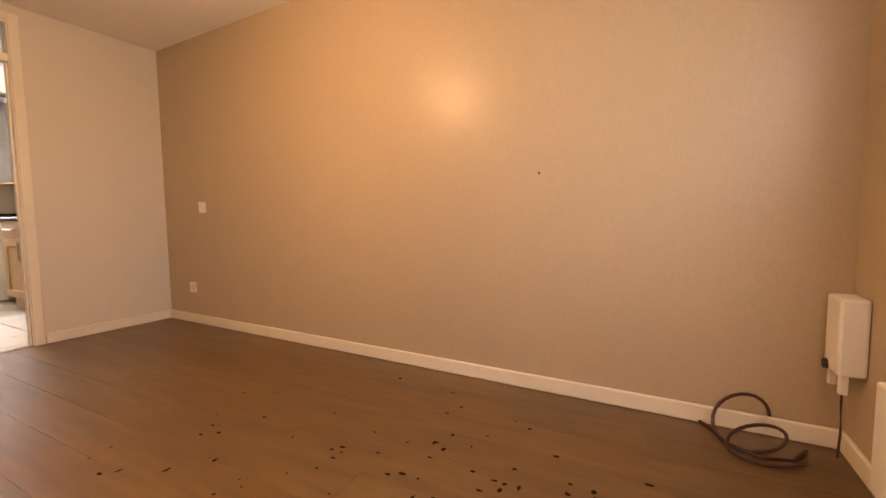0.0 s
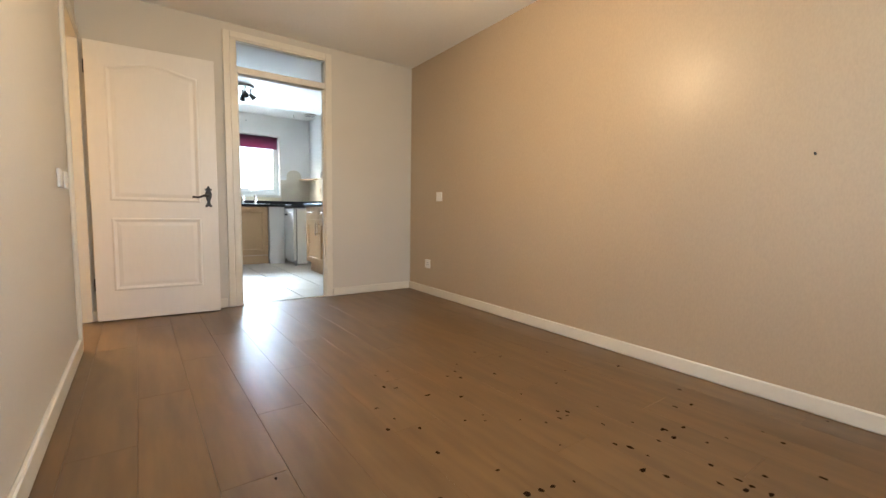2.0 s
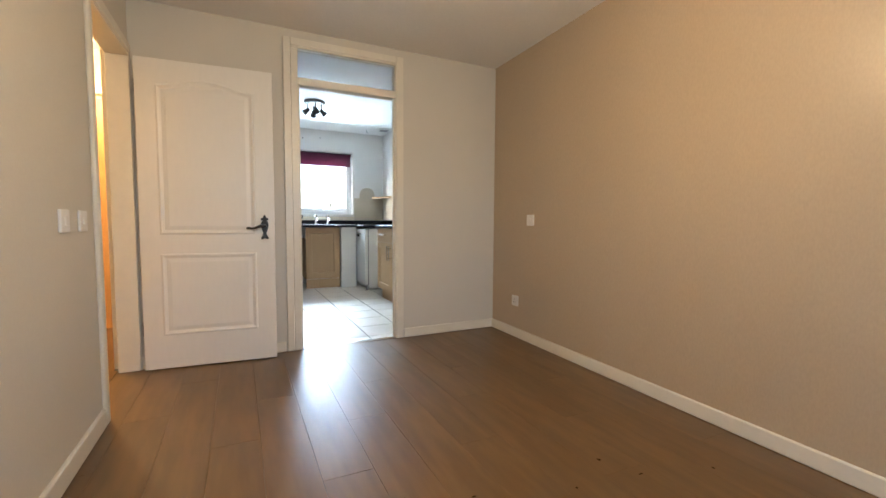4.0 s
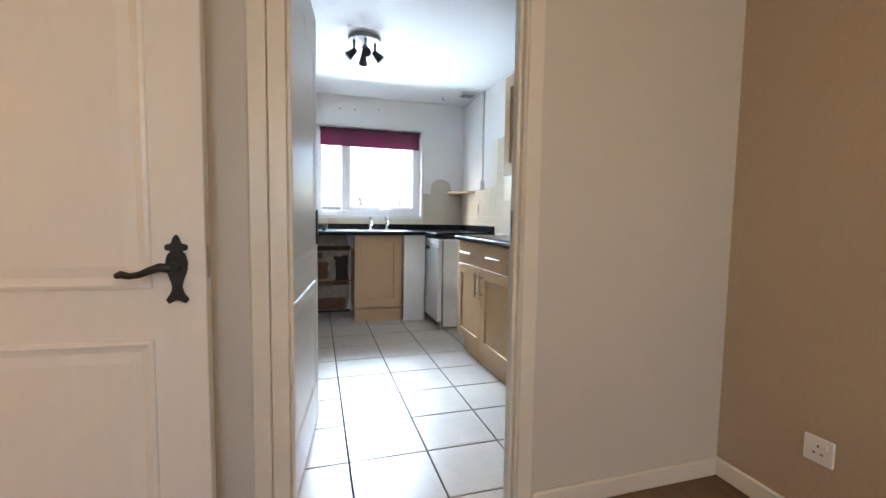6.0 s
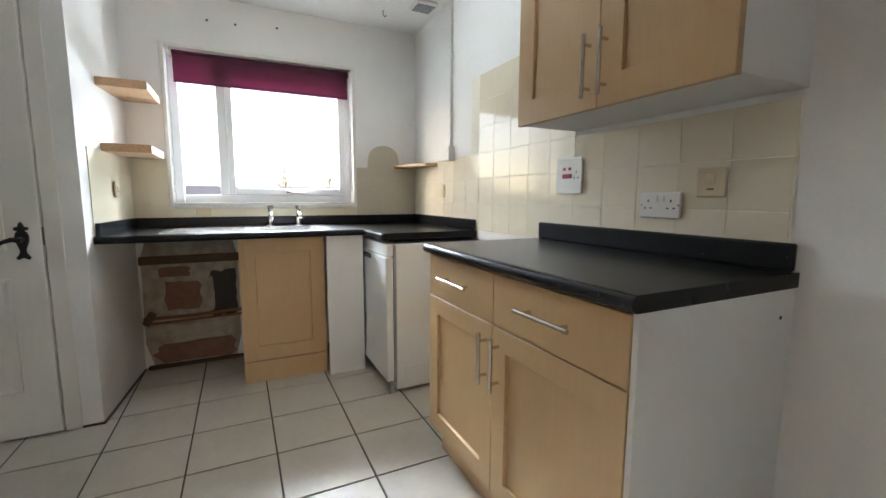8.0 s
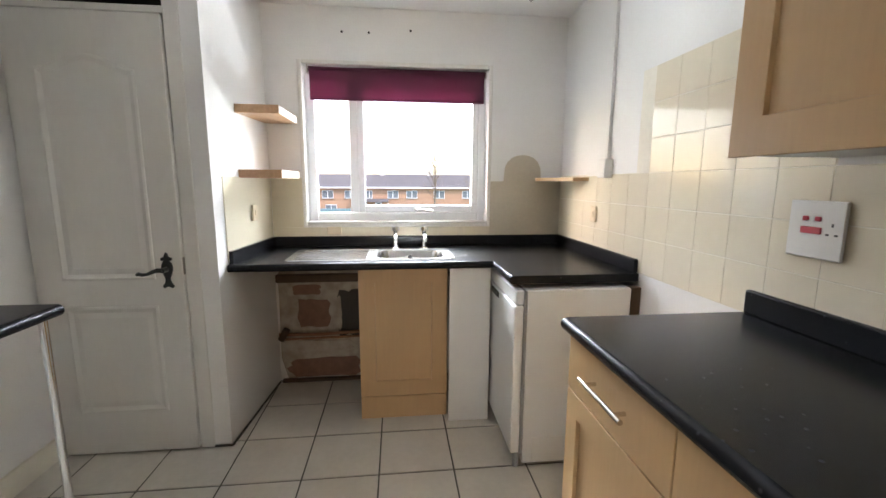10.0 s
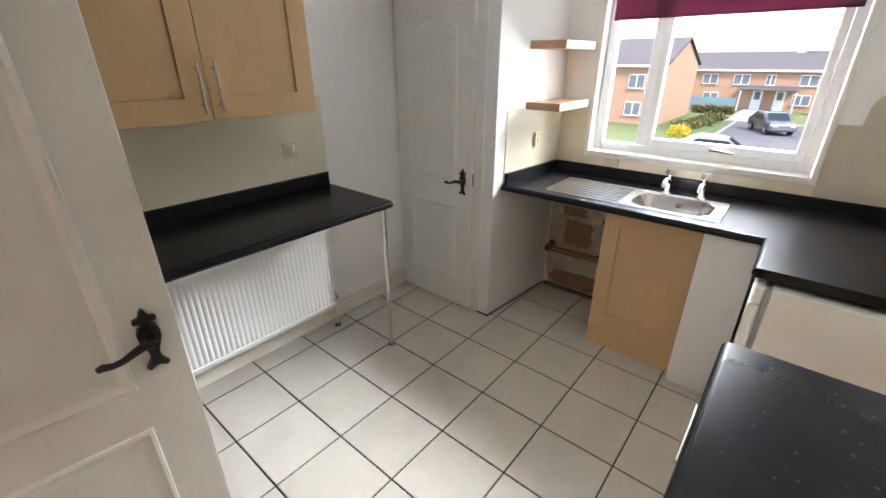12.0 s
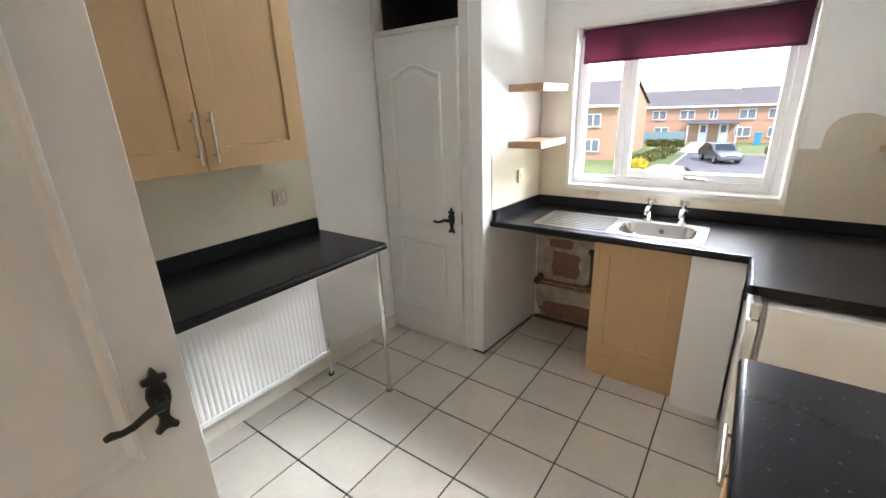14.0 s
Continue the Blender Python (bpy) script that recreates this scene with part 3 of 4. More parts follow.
for x0, x1 in ((-5.44, xm - 0.002), (xm + 0.002, -4.452)):
    dr = part("drawer", boxes((x0, x1, 1.601, 1.621, 0.705, 0.866), bev=0.0015), M_BEECH, u)
    c = (x0 + x1) / 2
    hw = 0.105
    part("handle", bar_handle((c - hw, 1.601, 0.79), (c + hw, 1.601, 0.79), (0, -0.03, 0)), M_NICKEL, dr, "satin bar handle", smooth=True)
for x0, x1, hx in ((-5.44, xm - 0.002, xm - 0.035), (xm + 0.002, -4.452, xm + 0.035)):
    d = part("door", shaker(x0, x1, 0.135, 0.70, 1.621, -1, 0.07), M_BEECH, u)
    part("handle", bar_handle((hx, 1.601, 0.50), (hx, 1.601, 0.67), (0, -0.03, 0)), M_NICKEL, d, "satin bar handle", smooth=True)


def rounded_edge(bm, a, b, r=0.019):
    return cyl(bm, a, b, r, n=16)


# worktop on the base cabinet
u = thing("worktop", (-4.94, 1.9, 0.873), "black speckled laminate worktop with an upstand", "worktop")
bm = boxes((-5.456, -4.432, 1.594, KR - 0.001, 0.873, 0.911))
rounded_edge(bm, (-5.456, 1.594, 0.892), (-4.432, 1.594, 0.892))
part("top", bm, M_TOP, u, smooth=True)
part("upstand", boxes((-5.45, -4.44, KR - 0.022, KR - 0.002, 0.912, 0.985), bev=0.006, seg=2), M_TOP, u)
part("edge_strip", boxes((-5.4585, -5.4565, 1.60, KR - 0.003, 0.876, 0.908)), M_NICKEL, u)

# breakfast counter over the radiator
u = thing("breakfast_counter", (-5.1, -0.25, 0), "black speckled laminate counter on a thin chrome leg", "counter")
bm = boxes((-5.725, -4.50, KL + 0.001, 0.012, 0.877, 0.915))
rounded_edge(bm, (-5.725, 0.012, 0.896), (-4.50, 0.012, 0.896))
part("top", bm, M_TOP, u, smooth=True)
part("upstand", boxes((-5.715, -4.51, KL + 0.001, KL + 0.021, 0.916, 0.993), bev=0.006, seg=2), M_TOP, u)
part("leg", cyl(bmesh.new(), (-5.69, -0.01, 0.012), (-5.69, -0.01, 0.877), 0.0125), M_CHROME, u, "thin chrome tube", smooth=True)
part("foot", cyl(bmesh.new(), (-5.69, -0.01, 0.0), (-5.69, -0.01, 0.014), 0.024, 0.016), M_GREYPL, u, smooth=True)

# L-shaped worktop with the sink
BX0, BX1, BY0, BY1 = -6.80, -6.505, 0.975, 1.355
u = thing("sink_worktop", (-6.7, 1.2, 0.865), "black laminate L-shaped worktop with an upstand", "worktop")


def grid_slab(xs, ys, keep, z0, z1):
    """One slab over the cells (i, j) that are kept of a grid of cuts."""
    bm = bmesh.new()
    at = {}

    def v(i, j, z):
        if (i, j, z) not in at:
            at[i, j, z] = bm.verts.new((xs[i], ys[j], z))
        return at[i, j, z]

    for i, j in keep:
        bm.faces.new((v(i, j, z1), v(i + 1, j, z1), v(i + 1, j + 1, z1), v(i, j + 1, z1)))
        bm.faces.new((v(i, j, z0), v(i, j + 1, z0), v(i + 1, j + 1, z0), v(i + 1, j, z0)))
        for (a, b), n in ((((i, j), (i + 1, j)), (i, j - 1)), (((i + 1, j), (i + 1, j + 1)), (i + 1, j)), (((i + 1, j + 1), (i, j + 1)), (i, j + 1)), (((i, j + 1), (i, j)), (i - 1, j))):
            if n not in keep:
                bm.faces.new((v(*a, z0), v(*b, z0), v(*b, z1), v(*a, z1)))
    return bm


cells = {(i, j) for i in range(3) for j in range(4) if (i, j) != (1, 1)} | {(3, 3)}
part("top", grid_slab([XW + 0.001, BX0, BX1, -6.414, -6.05], [0.272, BY0, BY1, 1.60, KR - 0.001], cells, 0.865, 0.903), M_TOP, u)
part("front_edge", rounded_edge(bmesh.new(), (-6.414, 0.272, 0.884), (-6.414, 1.60, 0.884)), M_TOP, u, smooth=True)
part("front_edge", rounded_edge(bmesh.new(), (-6.405, 1.60, 0.884), (-6.05, 1.60, 0.884)), M_TOP, u, smooth=True)
for k, bb in enumerate(((XW + 0.001, XW + 0.021, 0.325, KR - 0.023, 0.904, 0.965), (XW + 0.001, -6.055, KR - 0.022, KR - 0.002, 0.904, 0.968))):
    part("upstand", boxes(bb, bev=0.006, seg=2), M_TOP, u)
part("upstand", slab(bmesh.new(), [(-6.43, 0.272, 0.904), (-6.43, 0.292, 0.904), (XW + 0.022, 0.341, 0.904), (XW + 0.022, 0.321, 0.904)], (0, 0, 0.062)), M_TOP, u)

# sink
s = thing("sink", (-6.65, 0.96, 0.905), "stainless steel inset sink with a ribbed drainer", "sink")


def rounded_rect(x0, x1, y0, y1, r, n=6):
    pts = []
    for cx, cy, a0 in ((x1 - r, y1 - r, 0), (x0 + r, y1 - r, 90), (x0 + r, y0 + r, 180), (x1 - r, y0 + r, 270)):
        for k in range(n + 1):
            a = radians(a0 + 90 * k / n)
            pts.append((cx + r * math.cos(a), cy + r * math.sin(a)))
    return pts


bm = bmesh.new()
rows = []
for x0, x1, y0, y1, r, z in ((-6.83, -6.475, 0.515, 1.405, 0.03, 0.9035), (-6.826, -6.479, 0.519, 1.401, 0.028, 0.908), (-6.818, -6.487, 0.527, 1.393, 0.024, 0.9075)):
    rows.append([bm.verts.new((x, y, z)) for x, y in rounded_rect(x0, x1, y0, y1, r)])
for p, q in zip(rows, rows[1:]):
    for i in range(len(p)):
        bm.faces.new((p[i], p[(i + 1) % len(p)], q[(i + 1) % len(p)], q[i]))
hole = [bm.verts.new((x, y, 0.906)) for x, y in rounded_rect(BX0 + 0.004, BX1 - 0.004, BY0 + 0.004, BY1 - 0.004, 0.085)]
for i in range(len(hole)):
    j = (i + 1) % len(hole)
    bm.faces.new((rows[-1][i], rows[-1][j], hole[j], hole[i]))
part("rim", bm, M_STEEL, s)
bm = bmesh.new()
prev = None
for m_, r, z in ((0.004, 0.085, 0.9061), (0.010, 0.08, 0.898), (0.022, 0.075, 0.80), (0.05, 0.06, 0.772)):
    ring = [bm.verts.new((x, y, z)) for x, y in rounded_rect(BX0 + m_, BX1 - m_, BY0 + m_, BY1 - m_, r)]
    if prev:
        for i in range(len(ring)):
            j = (i + 1) % len(ring)
            bm.faces.new((prev[i], prev[j], ring[j], ring[i]))
    prev = ring
bm.faces.new(prev)
part("bowl", bm, M_STEEL, s, smooth=True)
part("overflow", cyl(bmesh.new(), (BX0 + 0.012, 1.17, 0.865), (BX0 + 0.022, 1.17, 0.865), 0.013), M_BLACKPL, s, "dark overflow hole")
part("drain", cyl(bmesh.new(), (-6.65, 1.16, 0.7725), (-6.65, 1.16, 0.776), 0.035), M_CHROME, s, smooth=True)
for k in range(9):
    x = -6.79 + 0.034 * k
    part("drainer_rib", boxes((x, x + 0.008, 0.56, 0.93, 0.9065, 0.9105), bev=0.0015), M_STEEL, s)
t0 = thing("sink_tap", (-6.845, 1.085, 0.904), "chrome pillar tap with a crosshead", "tap", rz=0, group="pair of sink taps")
bm = cyl(bmesh.new(), (0, 0, 0), (0, 0, 0.012), 0.026, 0.022)
cyl(bm, (0, 0, 0.012), (0, 0, 0.075), 0.017, 0.014)
tube(bm, [(0, 0, 0.06), (0.03, 0, 0.085), (0.07, 0, 0.088), (0.098, 0, 0.075), (0.105, 0, 0.055)], [0.013, 0.012, 0.011, 0.011, 0.0115], 12)
part("spout", bm, M_CHROME, t0, smooth=True)
bm = cyl(bmesh.new(), (0, 0, 0.075), (0, 0, 0.115), 0.011, 0.013)
cyl(bm, (0, 0, 0.113), (0, 0, 0.138), 0.027, 0.022, n=8)
part("head", bm, M_CHROME, t0, smooth=True)
copy_thing(t0, pose(-6.845, 1.258, 0.904))

# front under the sink
u = thing("sink_cabinet", (-6.7, 1.12, 0), "beech sink cabinet with one plain door", "base cabinet", group="kitchen units")
part("body", boxes((-6.96, -6.515, 0.89, 1.36, 0.13, 0.70)), M_BEECH, u)
bm = shaker(0, 0.475, 0.135, 0.862, 0, -1, 0.085)
bmesh.ops.transform(bm, matrix=pose(-6.513, 0.887, 0, 0, 0, 90), verts=bm.verts[:])
d = part("door", bm, M_BEECH, u)
part("handle", boxes((-6.492, -6.486, 0.912, 0.920, 0.70, 0.83), bev=0.002), M_BEECH, d)
part("plinth", boxes((-6.513, -6.50, 0.887, 1.362, 0.0, 0.128), bev=0.001), M_BEECH, u)
solid("filler_panel", boxes((-6.45, -6.43, 1.364, 1.585, 0.0, 0.864), bev=0.001), M_ENAMEL, "plain white filler panel under the worktop", "panel", group="kitchen units")

# appliance under the return worktop
u = thing("under_counter_fridge", (-6.28, 1.9, 0), "white under-counter fridge with a grey door edge", "fridge")
part("body", boxes((-6.56, -6.015, 1.655, 2.13, 0.02, 0.845), bev=0.004), M_ENAMEL, u)
d = part("door", boxes((-6.56, -6.015, 1.598, 1.640, 0.075, 0.775), bev=0.008, seg=2), M_ENAMEL, u)
part("gasket", boxes((-6.55, -6.013, 1.641, 1.654, 0.07, 0.84)), M_GREYPL, u, "grey door seal")
part("control_panel", boxes((-6.56, -6.017, 1.605, 1.640, 0.778, 0.845), bev=0.006), M_PLASTIC, u)
part("grip", boxes((-6.44, -6.30, 1.592, 1.600, 0.735, 0.765), bev=0.003), M_BLACKPL, d)
part("base_patch", boxes((-6.0155, -6.013, 1.70, 2.05, 0.03, 0.15), bev=0.001), M_PLASTIC, u, "pale kick plate")
for y in (1.63, 2.10):
    part("foot", cyl(bmesh.new(), (-6.035, y, 0.0), (-6.035, y, 0.08 if y < 1.65 else 0.03), 0.014), M_GREYPL, u, smooth=True)
part("batten", boxes((-6.06, -6.02, 2.135, 2.178, 0.25, 0.845)), M_BATTEN, u, "dark timber batten")

# bare recess beside the sink cabinet
rng = random.Random(4)


def blotch(y0, y1, z0, z1, x, n=22, rough=0.16):
    cy, cz, hy, hz = (y0 + y1) / 2, (z0 + z1) / 2, (y1 - y0) / 2, (z1 - z0) / 2
    pts = []
    for i in range(n):
        a = math.tau * i / n
        k = 1 / max(abs(math.cos(a)), abs(math.sin(a))) * (1 - rng.random() * rough)
        pts.append((x, cy + hy * k * math.cos(a), cz + hz * k * math.sin(a)))
    return slab(bmesh.new(), pts, (0.006 + rng.random() * 0.004, 0, 0))


u = thing("recess_wall_patches", (XW, 0.6, 0), "crumbling plaster and bare brick on the recess wall", "bare wall", kind="structure")
part("plaster", blotch(0.33, 0.88, 0.01, 0.86, XW + 0.001, rough=0.04), M_PLASTER, u)
# the last patch takes the near-black larder colour instead of brick
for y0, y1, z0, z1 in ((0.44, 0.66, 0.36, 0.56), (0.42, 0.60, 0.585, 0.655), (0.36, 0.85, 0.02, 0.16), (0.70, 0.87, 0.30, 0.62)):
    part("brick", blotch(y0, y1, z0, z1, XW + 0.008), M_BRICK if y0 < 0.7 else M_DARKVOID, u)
for y0, y1, z0, z1 in ((0.40, 0.74, 0.745, 0.85), (0.42, 0.82, 0.20, 0.28), (0.67, 0.73, 0.34, 0.58)):
    part("render_patch", blotch(y0, y1, z0, z1, XW + 0.014), M_PLASTER, u)
part("batten", boxes((XW + 0.012, XW + 0.05, 0.33, 0.885, 0.675, 0.725), bev=0.003), M_BATTEN, u, "dark damp timber batten")
# dark strip added to cover the wall's white edge at the floor
part("rubble", boxes((XW + 0.0105, XW + 0.045, 0.335, 0.885, 0.0, 0.022), bev=0.006), M_BATTEN, u, "added dark strip along the dirty foot of the wall")
u = thing("recess_pipes", (XW, 0.6, 0.3), "old copper pipes across the recess wall", "pipe")
part("pipe", tube(bmesh.new(), [(XW + 0.05, 0.335, 0.335), (XW + 0.05, 0.60, 0.33), (XW + 0.05, 0.885, 0.345)], 0.011), M_COPPER, u, smooth=True)
part("pipe", tube(bmesh.new(), [(XW + 0.045, 0.36, 0.30), (XW + 0.045, 0.885, 0.31)], 0.008), M_COPPER, u, smooth=True)
part("valve", cyl(bmesh.new(), (XW + 0.05, 0.345, 0.30), (XW + 0.05, 0.385, 0.37), 0.022), M_BATTEN, u, smooth=True)

# ---- shelves ----
def floating_shelf(z, x0, x1, y1):
    u = thing("wall_shelf", ((x0 + x1) / 2, 0.3, z), "thick oak foil floating shelf in the sink recess", "shelf", group="recess shelves")
    part("board", slab(bmesh.new(), [(x0, 0.314, z), (x1, 0.285, z), (x1, y1, z), (x0, y1, z)], (0, 0, 0.042)), M_SHELF, u)
    part("end_cap", boxes((x0, x1, y1 + 0.0005, y1 + 0.002, z + 0.001, z + 0.041)), M_SHELFEND, u, "pale end edge")


floating_shelf(1.65, -7.0, -6.60, 0.50)
floating_shelf(1.325, -7.0, -6.60, 0.50)
u = thing("corner_shelf", (-6.85, 2.1, 1.32), "small beech corner shelf board", "shelf")
part("board", slab(bmesh.new(), [(XW + 0.002, KR - 0.002, 1.318), (XW + 0.002, 2.0, 1.318), (-6.93, 1.985, 1.318), (-6.62, 2.09, 1.318), (-6.60, KR - 0.002, 1.318)], (0, 0, 0.02)), M_BEECH, u)

# ---- radiator ----
u = thing("radiator", (-5.1, -0.45, 0.15), "white ribbed panel radiator under the counter", "radiator")
bm = bmesh.new()
RX0, RX1, RZ0, RZ1, RY = -5.57, -4.60, 0.17, 0.70, -0.40
n = 36
prof = []
for i in range(n):
    p0 = RX0 + (RX1 - RX0) * i / n
    p = (RX1 - RX0) / n
    prof += [(p0, 0.0), (p0 + p * 0.3, 0.0028), (p0 + p * 0.6, 0.0028), (p0 + p * 0.9, 0.0)]
prof.append((RX1, 0.0))
slab(bm, [(x, RY + y, RZ0 + 0.03) for x, y in prof] + [(RX1, RY - 0.02, RZ0 + 0.03), (RX0, RY - 0.02, RZ0 + 0.03)], (0, 0, RZ1 - RZ0 - 0.06))
part("panel", bm, M_ENAMEL, u)
for z in (RZ0, RZ1 - 0.03):
    part("rail", boxes((RX0 - 0.004, RX1 + 0.004, RY - 0.024, RY + 0.010, z, z + 0.0298), bev=0.004), M_ENAMEL, u)
part("side", boxes((RX0 - 0.012, RX0 - 0.0045, RY - 0.07, RY + 0.005, RZ0 + 0.01, RZ1 - 0.01), bev=0.002), M_ENAMEL, u)
part("back_panel", boxes((RX0, RX1, RY - 0.075, RY - 0.05, RZ0 + 0.01, RZ1 - 0.01), bev=0.002), M_ENAMEL, u)
bm = cyl(bmesh.new(), (RX0 - 0.035, RY - 0.03, 0.19), (RX0 - 0.035, RY - 0.03, 0.25), 0.014)
cyl(bm, (RX0 - 0.06, RY - 0.03, 0.205), (RX0 - 0.012, RY - 0.03, 0.205), 0.009)
part("valve", bm, M_NICKEL, u, smooth=True)
part("pipe", tube(bmesh.new(), [(RX0 - 0.035, RY - 0.03, 0.19), (RX0 - 0.035, RY - 0.03, 0.0)], 0.0075), M_ENAMEL, u, smooth=True)
part("collar", cyl(bmesh.new(), (RX0 - 0.035, RY - 0.03, 0.0), (RX0 - 0.035, RY - 0.03, 0.008), 0.02), M_BLACKPL, u)


# ---- electrical fittings ----
def plate(name, at, axis, side, w, h, material, label, category, holes=(), rockers=()):
    """A wall plate centred at `at` on a wall whose normal is side along axis. Holes and rockers are (u, v, w, h, material)."""
    u = thing(name, at, label, category)
    x, y, z = at

    def bit(du, dv, bw, bh, d0, d1, bev):
        a, b = sorted((side * d0, side * d1))
        if axis == "y":
            return boxes((x + du - bw / 2, x + du + bw / 2, y + a, y + b, z + dv - bh / 2, z + dv + bh / 2), bev=bev)
        return boxes((x + a, x + b, y + du - bw / 2, y + du + bw / 2, z + dv - bh / 2, z + dv + bh / 2), bev=bev)

    part("plate", bit(0, 0, w, h, 0.0005, 0.011, 0.003), material, u)
    for du, dv, bw, bh, m in rockers:
        part("rocker", bit(du, dv, bw, bh, 0.0095, 0.0155, 0.002), m, u)
    for du, dv, bw, bh in holes:
        part("pin_hole", bit(du, dv, bw, bh, 0.0105, 0.0116, 0), M_BLACKPL, u)
    return u


def pins(c):
    return [(c, 0.014, 0.005, 0.009), (c - 0.011, -0.010, 0.008, 0.005), (c + 0.011, -0.010, 0.008, 0.005)]


plate("double_socket", (-4.83, KR - 0.008, 1.075), "y", -1, 0.148, 0.086, M_PLASTIC, "white double wall socket on cream tiles", "socket",
      pins(-0.042) + pins(0.042) + [(-0.068, 0, 0.005, 0.005), (0.068, 0, 0.005, 0.005)], [(-0.012, 0.022, 0.013, 0.022, M_PLASTIC), (0.012, 0.022, 0.013, 0.022, M_PLASTIC)])
plate("cooker_switch", (-5.265, KR - 0.008, 1.19), "y", -1, 0.148, 0.148, M_PLASTIC, "white cooker switch with red rockers", "switch",
      pins(0.045), [(-0.025, 0.028, 0.016, 0.012, M_RED), (0.008, 0.028, 0.016, 0.012, M_RED), (-0.008, -0.002, 0.055, 0.018, M_RED)])
plate("fused_spur", (-4.665, KR - 0.008, 1.145), "y", -1, 0.086, 0.086, M_BEIGEPL, "aged beige fused spur on cream tiles", "socket", [(0, -0.02, 0.02, 0.004)], [(0, 0.012, 0.03, 0.03, M_BEIGEPL)])
plate("blank_plate", (-6.50, KR - 0.008, 1.14), "y", -1, 0.06, 0.086, M_BEIGEPL, "small beige wall plate above the worktop", "socket", [], [(0, 0, 0.02, 0.03, M_BEIGEPL)])
plate("breakfast_socket", (-5.495, KL + 0.006, 1.155), "y", 1, 0.086, 0.086, M_BEIGEPL, "aged beige wall switch over the counter", "switch", [], [(-0.014, 0, 0.018, 0.045, M_PLASTIC), (0.014, 0, 0.018, 0.045, M_BEIGEPL)])
plate("recess_plate", (-6.74, 0.301, 1.135), "y", 1, 0.07, 0.086, M_BEIGEPL, "beige wall plate in the sink recess", "socket", [], [(0, 0, 0.02, 0.03, M_BEIGEPL)])
plate("sink_plate", (XW + 0.006, 0.70, 1.0), "x", 1, 0.09, 0.05, M_BEIGEPL, "beige cover plate below the window sill", "socket")
plate("wall_socket", (-3.235, ya(-3.235), 0.30), "y", -1, 0.086, 0.086, M_PLASTIC, "white single wall socket low on taupe paper", "socket", pins(0.0), [(0.022, 0.022, 0.012, 0.02, M_PLASTIC)])
plate("blank_wall_plate", (-3.045, ya(-3.045), 0.965), "y", -1, 0.086, 0.086, M_PLASTIC, "white blank plate on taupe paper", "socket", [], [(0, 0, 0.02, 0.03, M_PLASTIC)])
plate("light_switch", (-2.40, YL, 0.945), "y", 1, 0.086, 0.086, M_PLASTIC, "white light switch on the cream wall", "switch", [], [(0, 0, 0.02, 0.035, M_PLASTIC)])
plate("light_switch", (-2.605, YL, 0.945), "y", 1, 0.086, 0.086, M_PLASTIC, "white dimmer switch beside the hall doorway", "switch", [], [(0, 0, 0.03, 0.03, M_PLASTIC)])

# cable trunking from ceiling to junction box
u = thing("cable_trunking", (-6.39, KR, 1.38), "white plastic cable trunking down to a box", "trunking")
part("trunk", boxes((-6.405, -6.378, KR - 0.018, KR - 0.0005, 1.43, HK - 0.001), bev=0.002), M_PLASTIC, u)
part("junction_box", boxes((-6.43, -6.345, KR - 0.045, KR - 0.0005, 1.335, 1.428), bev=0.005), M_PLASTIC, u)
part("branch", boxes((-6.60, -6.431, KR - 0.018, KR - 0.0005, 1.345, 1.372), bev=0.002), M_PLASTIC, u)
u = thing("ceiling_vent", (-6.5, 2.02, HK), "small square white ceiling fitting", "vent")
part("frame", boxes((-6.60, -6.46, 1.97, 2.11, HK - 0.022, HK - 0.0005), bev=0.004), M_PLASTIC, u)
for k in range(4):
    part("slat", boxes((-6.585 + 0.03 * k, -6.565 + 0.03 * k, 1.98, 2.10, HK - 0.026, HK - 0.0225)), M_GREYPL, u)
u = thing("ceiling_hook", (-6.72, 1.83, HK), "tiny grey metal hook screwed into the ceiling", "hook")
part("stem", tube(bmesh.new(), [(-6.72, 1.83, HK), (-6.72, 1.83, HK - 0.03), (-6.72, 1.842, HK - 0.04), (-6.72, 1.85, HK - 0.028)], 0.004), M_GREYPL, u)
for y, z in ((0.94, 2.19), (1.19, 2.21), (0.78, 2.19)):
    solid("screw_hole", cyl(bmesh.new(), (XW, y, z), (XW + 0.003, y, z), 0.007), M_BLACKPL, "dark screw hole above the window", "hole", group="screw holes")

# spotlight cluster
u = thing("ceiling_spotlight", (-5.5, 0.875, HK), "chrome round ceiling light with four small spots", "ceiling light")
bm = cyl(bmesh.new(), (-5.5, 0.875, HK - 0.028), (-5.5, 0.875, HK - 0.001), 0.112, 0.118, n=32)
part("base_plate", bm, M_SATIN, u, smooth=True)
for k in range(4):
    a = radians(45 * 0 + 90 * k)
    c, s_ = math.cos(a), math.sin(a)
    px, py = -5.5 + 0.075 * c, 0.875 + 0.075 * s_
    arm = part("arm", tube(bmesh.new(), [(px, py, HK - 0.028), (px, py, HK - 0.10)], 0.009), M_SATIN, u, smooth=True)
    bm = cyl(bmesh.new(), (px - 0.012 * c, py - 0.012 * s_, HK - 0.088), (px + 0.045 * c, py + 0.045 * s_, HK - 0.142), 0.016, 0.033)
    part("spot", bm, M_BLACKPL, arm, "dark metal spot head", smooth=True)

